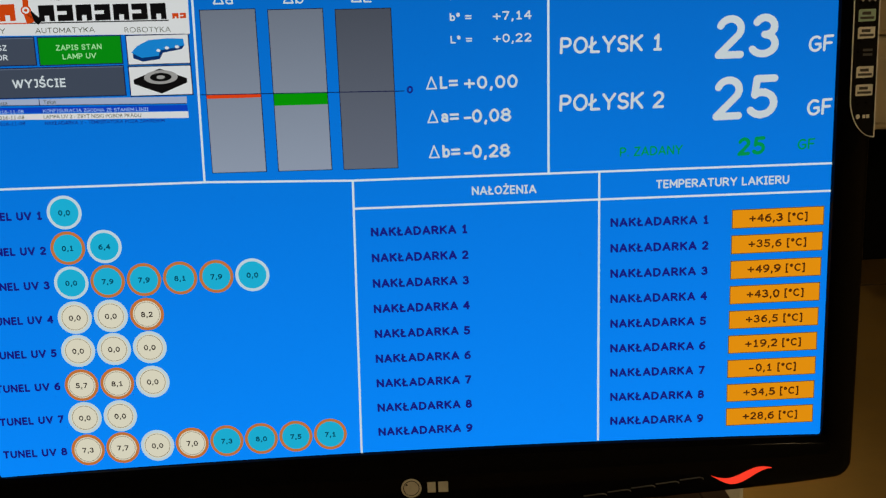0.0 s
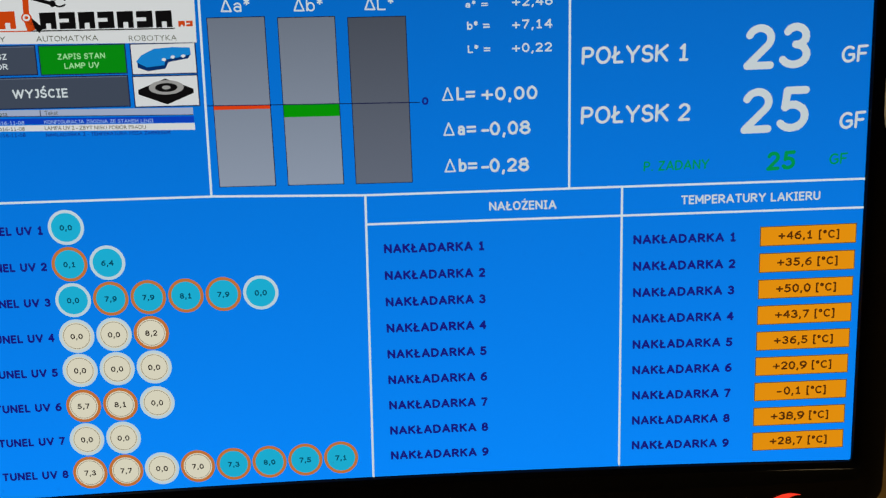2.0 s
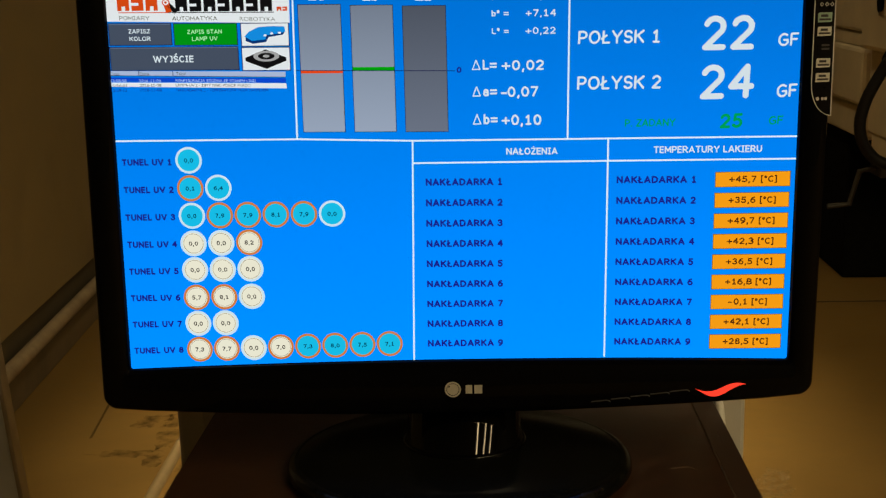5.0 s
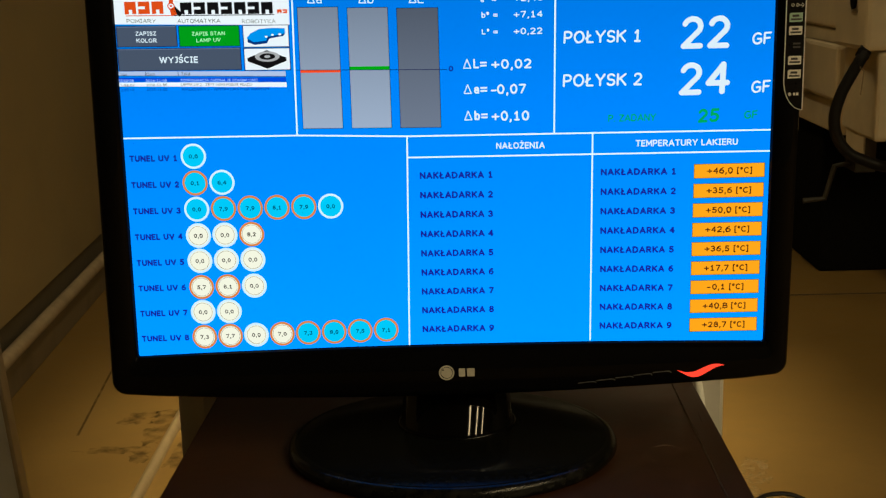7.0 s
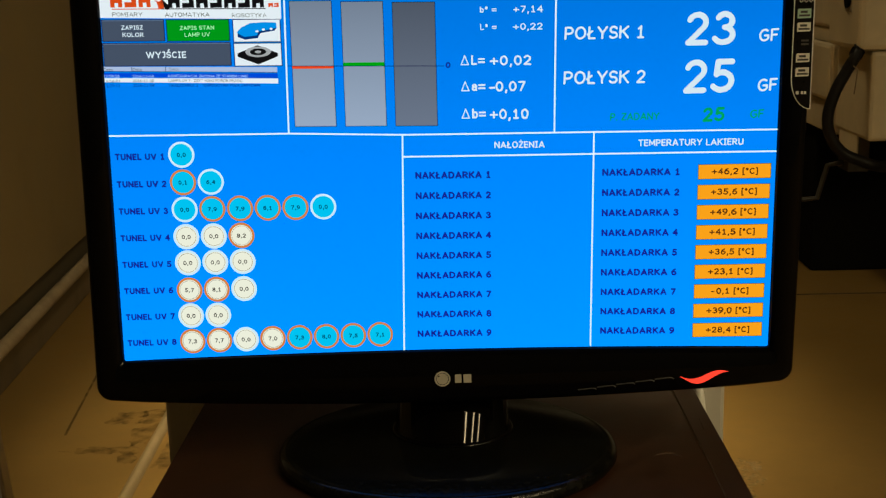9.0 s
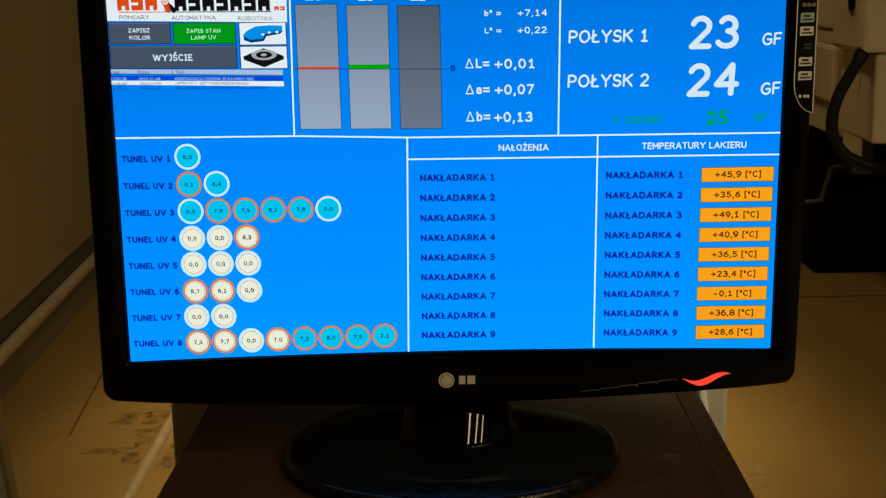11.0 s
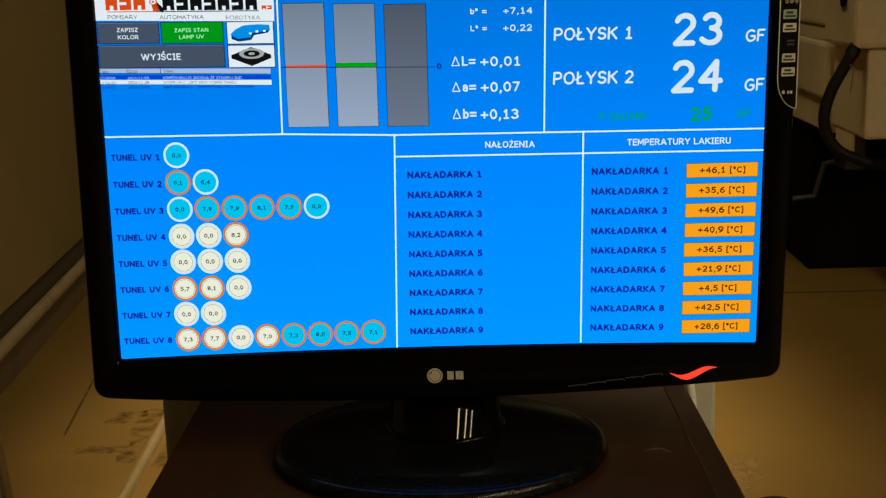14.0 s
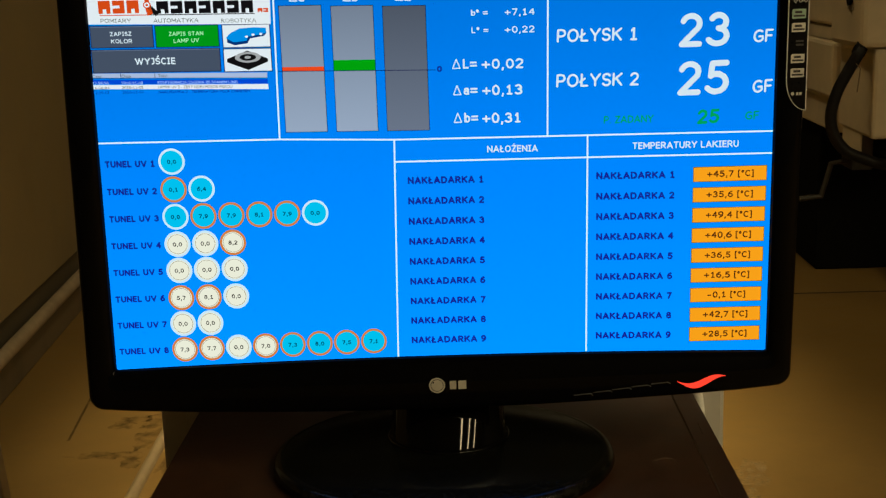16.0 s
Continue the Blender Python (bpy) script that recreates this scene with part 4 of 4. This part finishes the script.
# varnish stations: names, and temperatures in amber boxes, which are read anew about once a second
TURNS = (0.0, 0.27, 1.27, 2.27, 3.27, 4.3, 6.4, 7.4, 8.27, 10.3, 12.27, 13.27, 14.27, 15.27, 16.0)
READINGS = (
    "46,3 46,3 46,1 46,1 45,4 45,7 46,0 46,0 46,2 45,9 46,2 46,1 45,9 45,7",
    "35,6",
    "49,9 50,1 50,0 49,5 49,6 49,7 50,0 50,0 49,6 49,1 49,8 49,6 49,3 49,4",
    "43,0 43,4 43,7 43,2 42,8 42,3 42,6 42,5 41,5 40,9 41,3 40,9 40,9 40,6",
    "36,5",
    "19,2 20,8 20,9 16,6 15,9 16,8 17,7 24,9 23,1 23,4 26,4 21,9 17,7 16,5",
    "-0,1 -0,1 -0,1 -0,1 -0,1 -0,1 -0,1 -0,1 -0,1 -0,1 -0,1 +4,5 -0,1 -0,1",
    "34,5 42,0 38,9 40,8 37,9 42,1 40,8 37,5 39,0 36,8 33,5 42,5 37,7 42,7",
    "28,6 28,6 28,7 28,6 28,6 28,5 28,7 28,5 28,4 28,6 28,5 28,6 28,6 28,5",
)
for i, readings in enumerate(READINGS):
    caption("NAKŁADARKA %d" % (i + 1), 0.2203 - 0.0002 * i, 0.1328 - 0.0148 * i, 0.2743 - 0.00015 * i, 0.1323 - 0.01475 * i, 0.0051, "text_navy", 0.055)
    caption("NAKŁADARKA %d" % (i + 1), 0.3541 - 0.0001 * i, 0.1322 - 0.01475 * i, 0.4097 - 0.00025 * i, 0.1315 - 0.01478 * i, 0.0051, "text_navy", 0.055)
    x0, x1, z = 0.423 - 0.00018 * i, 0.4743 - 0.0003 * i, 0.1285 - 0.01475 * i
    figure("value_box", quad(x0 - 0.0005, z - 0.0005, x1 + 0.0005, z + 0.0105, 0), 2, "box_edge")
    part("value_face", sheet(quad(x0, z, x1, z + 0.01, 0), 3), "orange_box", screen)
    values = [v if v[0] in "+-" else "+" + v for v in readings.split()]
    short = 0.0022 if len(values[0]) == 4 else 0.0
    if len(values) == 1:
        states = [(0.0, 16.0, values[0] + " [°C]")]
    else:
        states = []
        for t0, t1, v in zip(TURNS, TURNS[1:], values):
            if states and states[-1][2] == v + " [°C]":
                states[-1] = (states[-1][0], t1 - 0.0667, v + " [°C]")
            else:
                states.append((t0, t1 - (0.0667 if t1 < 16 else 0), v + " [°C]"))
        states[-1] = (states[-1][0], 16.0, states[-1][2])
    readout(states, x0 + 0.0092 + short, z + 0.003, x1 - 0.009 - short, z + 0.0028, 0.0046, "text_brown", 0.03, 10, sign_room=0.86)

DELTA_L = ((0.0, 4.9, "+0,00"), (4.9667, 10.0, "+0,02"), (10.0667, 14.0, "+0,01"), (14.0667, 16.0, "+0,02"))
DELTA_A = ((0.0, 4.9, "-0,08"), (4.9667, 10.0, "-0,07"), (10.0667, 14.0, "+0,07"), (14.0667, 16.0, "+0,13"))
DELTA_B = ((0.0, 4.9, "-0,28"), (4.9667, 10.0, "+0,10"), (10.0667, 14.0, "+0,13"), (14.0667, 16.0, "+0,31"))
GLOSS_ONE = ((0.0, 4.2333, "23"), (4.3, 7.3333, "22"), (7.4, 16.0, "23"))
GLOSS_TWO = ((0.0, 4.2333, "25"), (4.3, 8.2, "24"), (8.2667, 10.2333, "25"), (10.3, 14.2, "24"), (14.2667, 16.0, "25"))
# remaining writing: text, baseline from x, z to x, z, height of capitals
caption("Δa*", 0.1431, 0.2627, 0.1581, 0.2622, 0.0068, "text_white", -0.02)
caption("Δb*", 0.1801, 0.2617, 0.1952, 0.2611, 0.0068, "text_white", -0.02)
caption("ΔL*", 0.2162, 0.2610, 0.2313, 0.2604, 0.0068, "text_white", -0.02)
caption("a* =", 0.2677, 0.2603, 0.2794, 0.2602, 0.0034, "text_white", 0.02)
caption("+2,46", 0.2916, 0.2601, 0.3126, 0.2602, 0.0046, "text_white", 0.015)
caption("b* =", 0.2683, 0.2491, 0.2800, 0.2490, 0.0043, "text_white", 0.02)
caption("+7,14", 0.2913, 0.2486, 0.3122, 0.2485, 0.0047, "text_white", 0.015)
caption("L* =", 0.2683, 0.2373, 0.2800, 0.2371, 0.0041, "text_white", 0.02)
caption("+0,22", 0.2911, 0.2367, 0.3120, 0.2366, 0.0047, "text_white", 0.015)
caption("Δ", 0.2542, 0.2131, 0.2601, 0.2131, 0.0070, "text_white", -0.025)
caption("L=", 0.2618, 0.2131, 0.2714, 0.2131, 0.0070, "text_white", 0.02)
readout(DELTA_L, 0.2746, 0.2124, 0.3039, 0.2122, 0.0070, "text_white", 0.022, 14)
caption("Δ", 0.2542, 0.1948, 0.2601, 0.1948, 0.0071, "text_white", -0.025)
caption("a=", 0.2618, 0.1948, 0.2714, 0.1948, 0.0071, "text_white", 0.02)
readout(DELTA_A, 0.2747, 0.1941, 0.2998, 0.1941, 0.0071, "text_white", 0.022, 14)
caption("Δ", 0.2542, 0.1754, 0.2601, 0.1754, 0.0072, "text_white", -0.025)
caption("b=", 0.2618, 0.1754, 0.2714, 0.1754, 0.0072, "text_white", 0.02)
readout(DELTA_B, 0.2742, 0.1746, 0.2987, 0.1744, 0.0072, "text_white", 0.022, 14)
caption("2016-11-09 12:47", 0.3977, 0.2602, 0.4661, 0.2596, 0.0052, "text_white", 0.015)
caption("POŁYSK 1", 0.3271, 0.2291, 0.3832, 0.2290, 0.0091, "text_white", 0.008, "casual")
readout(GLOSS_ONE, 0.4112, 0.2232, 0.4464, 0.2231, 0.0232, "text_white", 0.014, 26, "casual")
caption("GF", 0.4626, 0.2248, 0.4762, 0.2252, 0.0088, "text_white", 0.008, "casual")
caption("POŁYSK 2", 0.3264, 0.1980, 0.3838, 0.1978, 0.0093, "text_white", 0.008, "casual")
readout(GLOSS_TWO, 0.4104, 0.1897, 0.4465, 0.1900, 0.0237, "text_white", 0.014, 26, "casual")
caption("GF", 0.4628, 0.1900, 0.4765, 0.1905, 0.0090, "text_white", 0.008, "casual")
caption("P. ZADANY", 0.3594, 0.1718, 0.3940, 0.1718, 0.0052, "text_green", 0.006, "casual")
caption("25", 0.4247, 0.1694, 0.4402, 0.1698, 0.0101, "text_green", 0.03, "casual")
caption("GF", 0.4582, 0.1714, 0.4679, 0.1717, 0.0059, "text_green", 0.006, "casual")
caption("NAŁOŻENIA", 0.2772, 0.1538, 0.3129, 0.1534, 0.0049, "text_white", 0.022)
caption("TEMPERATURY LAKIERU", 0.3796, 0.1530, 0.4542, 0.1525, 0.0049, "text_white", 0.022)
caption("ZAPISZ", 0.0173, 0.2430, 0.0324, 0.2428, 0.0030, "text_white", 0.02)
caption("KOLOR", 0.0177, 0.2380, 0.0325, 0.2377, 0.0030, "text_white", 0.02)
caption("ZAPIS STAN", 0.0583, 0.2418, 0.0824, 0.2416, 0.0030, "text_mint", 0.02)
caption("LAMP UV", 0.0613, 0.2370, 0.0791, 0.2370, 0.0030, "text_mint", 0.02)
caption("WYJŚCIE", 0.0332, 0.2228, 0.0615, 0.2224, 0.0047, "text_white", 0.025)
caption("POMIARY", 0.0117, 0.2523, 0.0328, 0.2518, 0.0028, "text_grey", -0.012)
caption("AUTOMATYKA", 0.0485, 0.2513, 0.0797, 0.2507, 0.0028, "text_grey", -0.012)
caption("ROBOTYKA", 0.0954, 0.2499, 0.1197, 0.2493, 0.0028, "text_grey", -0.012)
caption("Czas", 0.0019, 0.2144, 0.0087, 0.2145, 0.0022, "text_grey", 0)
caption("Data", 0.0230, 0.2140, 0.0294, 0.2141, 0.0022, "text_grey", 0)
caption("Tekst", 0.0485, 0.2137, 0.0553, 0.2137, 0.0022, "text_grey", 0)
caption("23:58:58", 0.0017, 0.2100, 0.0133, 0.2098, 0.0019, "text_pale", 0)
caption("2016-11-08", 0.0222, 0.2095, 0.0375, 0.2093, 0.0019, "text_pale", 0)
caption("KONFIGURACJA ZGODNA ZE STANEM LINII", 0.0478, 0.2092, 0.1040, 0.2078, 0.0019, "text_pale", 0)
caption("15:56:01", 0.0020, 0.2064, 0.0132, 0.2063, 0.0019, "text_grey", 0)
caption("2016-11-08", 0.0225, 0.2063, 0.0375, 0.2061, 0.0019, "text_grey", 0)
caption("LAMPA UV 2 - ZBYT NISKI POBÓR PRĄDU", 0.0478, 0.2060, 0.0999, 0.2047, 0.0019, "text_grey", 0)
caption("12:29:12", 0.0022, 0.2032, 0.0131, 0.2031, 0.0019, "text_navy", 0)
caption("2016-11-08", 0.0224, 0.2031, 0.0375, 0.2028, 0.0019, "text_navy", 0)
caption("NAKŁADARKA 2 - TEMPERATURA POZA ZAKRESEM", 0.0481, 0.2025, 0.1121, 0.2014, 0.0019, "text_navy", 0)
caption("0", 0.2436, 0.2113, 0.2471, 0.2115, 0.0041, "text_navy", 0.055)


# ---------------------------------------------------------------- what moves
def bar_rows(values, height, first):
    """Rows for one of the two slips of a deviation bar. Below zero both hang in front of the panes; above zero they rise from behind the lower pane, the first one higher."""
    rows = []
    for t0, t1, v in values:
        top = abs(v) * 0.0235
        if v < 0:
            m = pose(0, -0.0009 - 0.00002 * first, height - min(height, top))
        else:
            m = pose(0, -0.00045 - 0.00002 * first, top if first else min(height, top))
        rows += [(t0, m), (t1, m)]
    return rows


def motions():
    for ob, rows in MOVES:
        walk(ob, rows)
    for first in (0, 1):
        walk(red_bars[first], bar_rows(((0.0, 4.9, -0.08), (4.9667, 10.0, -0.07), (10.0667, 14.0, 0.07), (14.0667, 16.0, 0.13)), RED_HIGH, first))
        walk(green_bars[first], bar_rows(((0.0, 4.9, -0.28), (4.9667, 10.0, 0.10), (10.0667, 14.0, 0.13), (14.0667, 16.0, 0.31)), GREEN_HIGH, first))


motions()
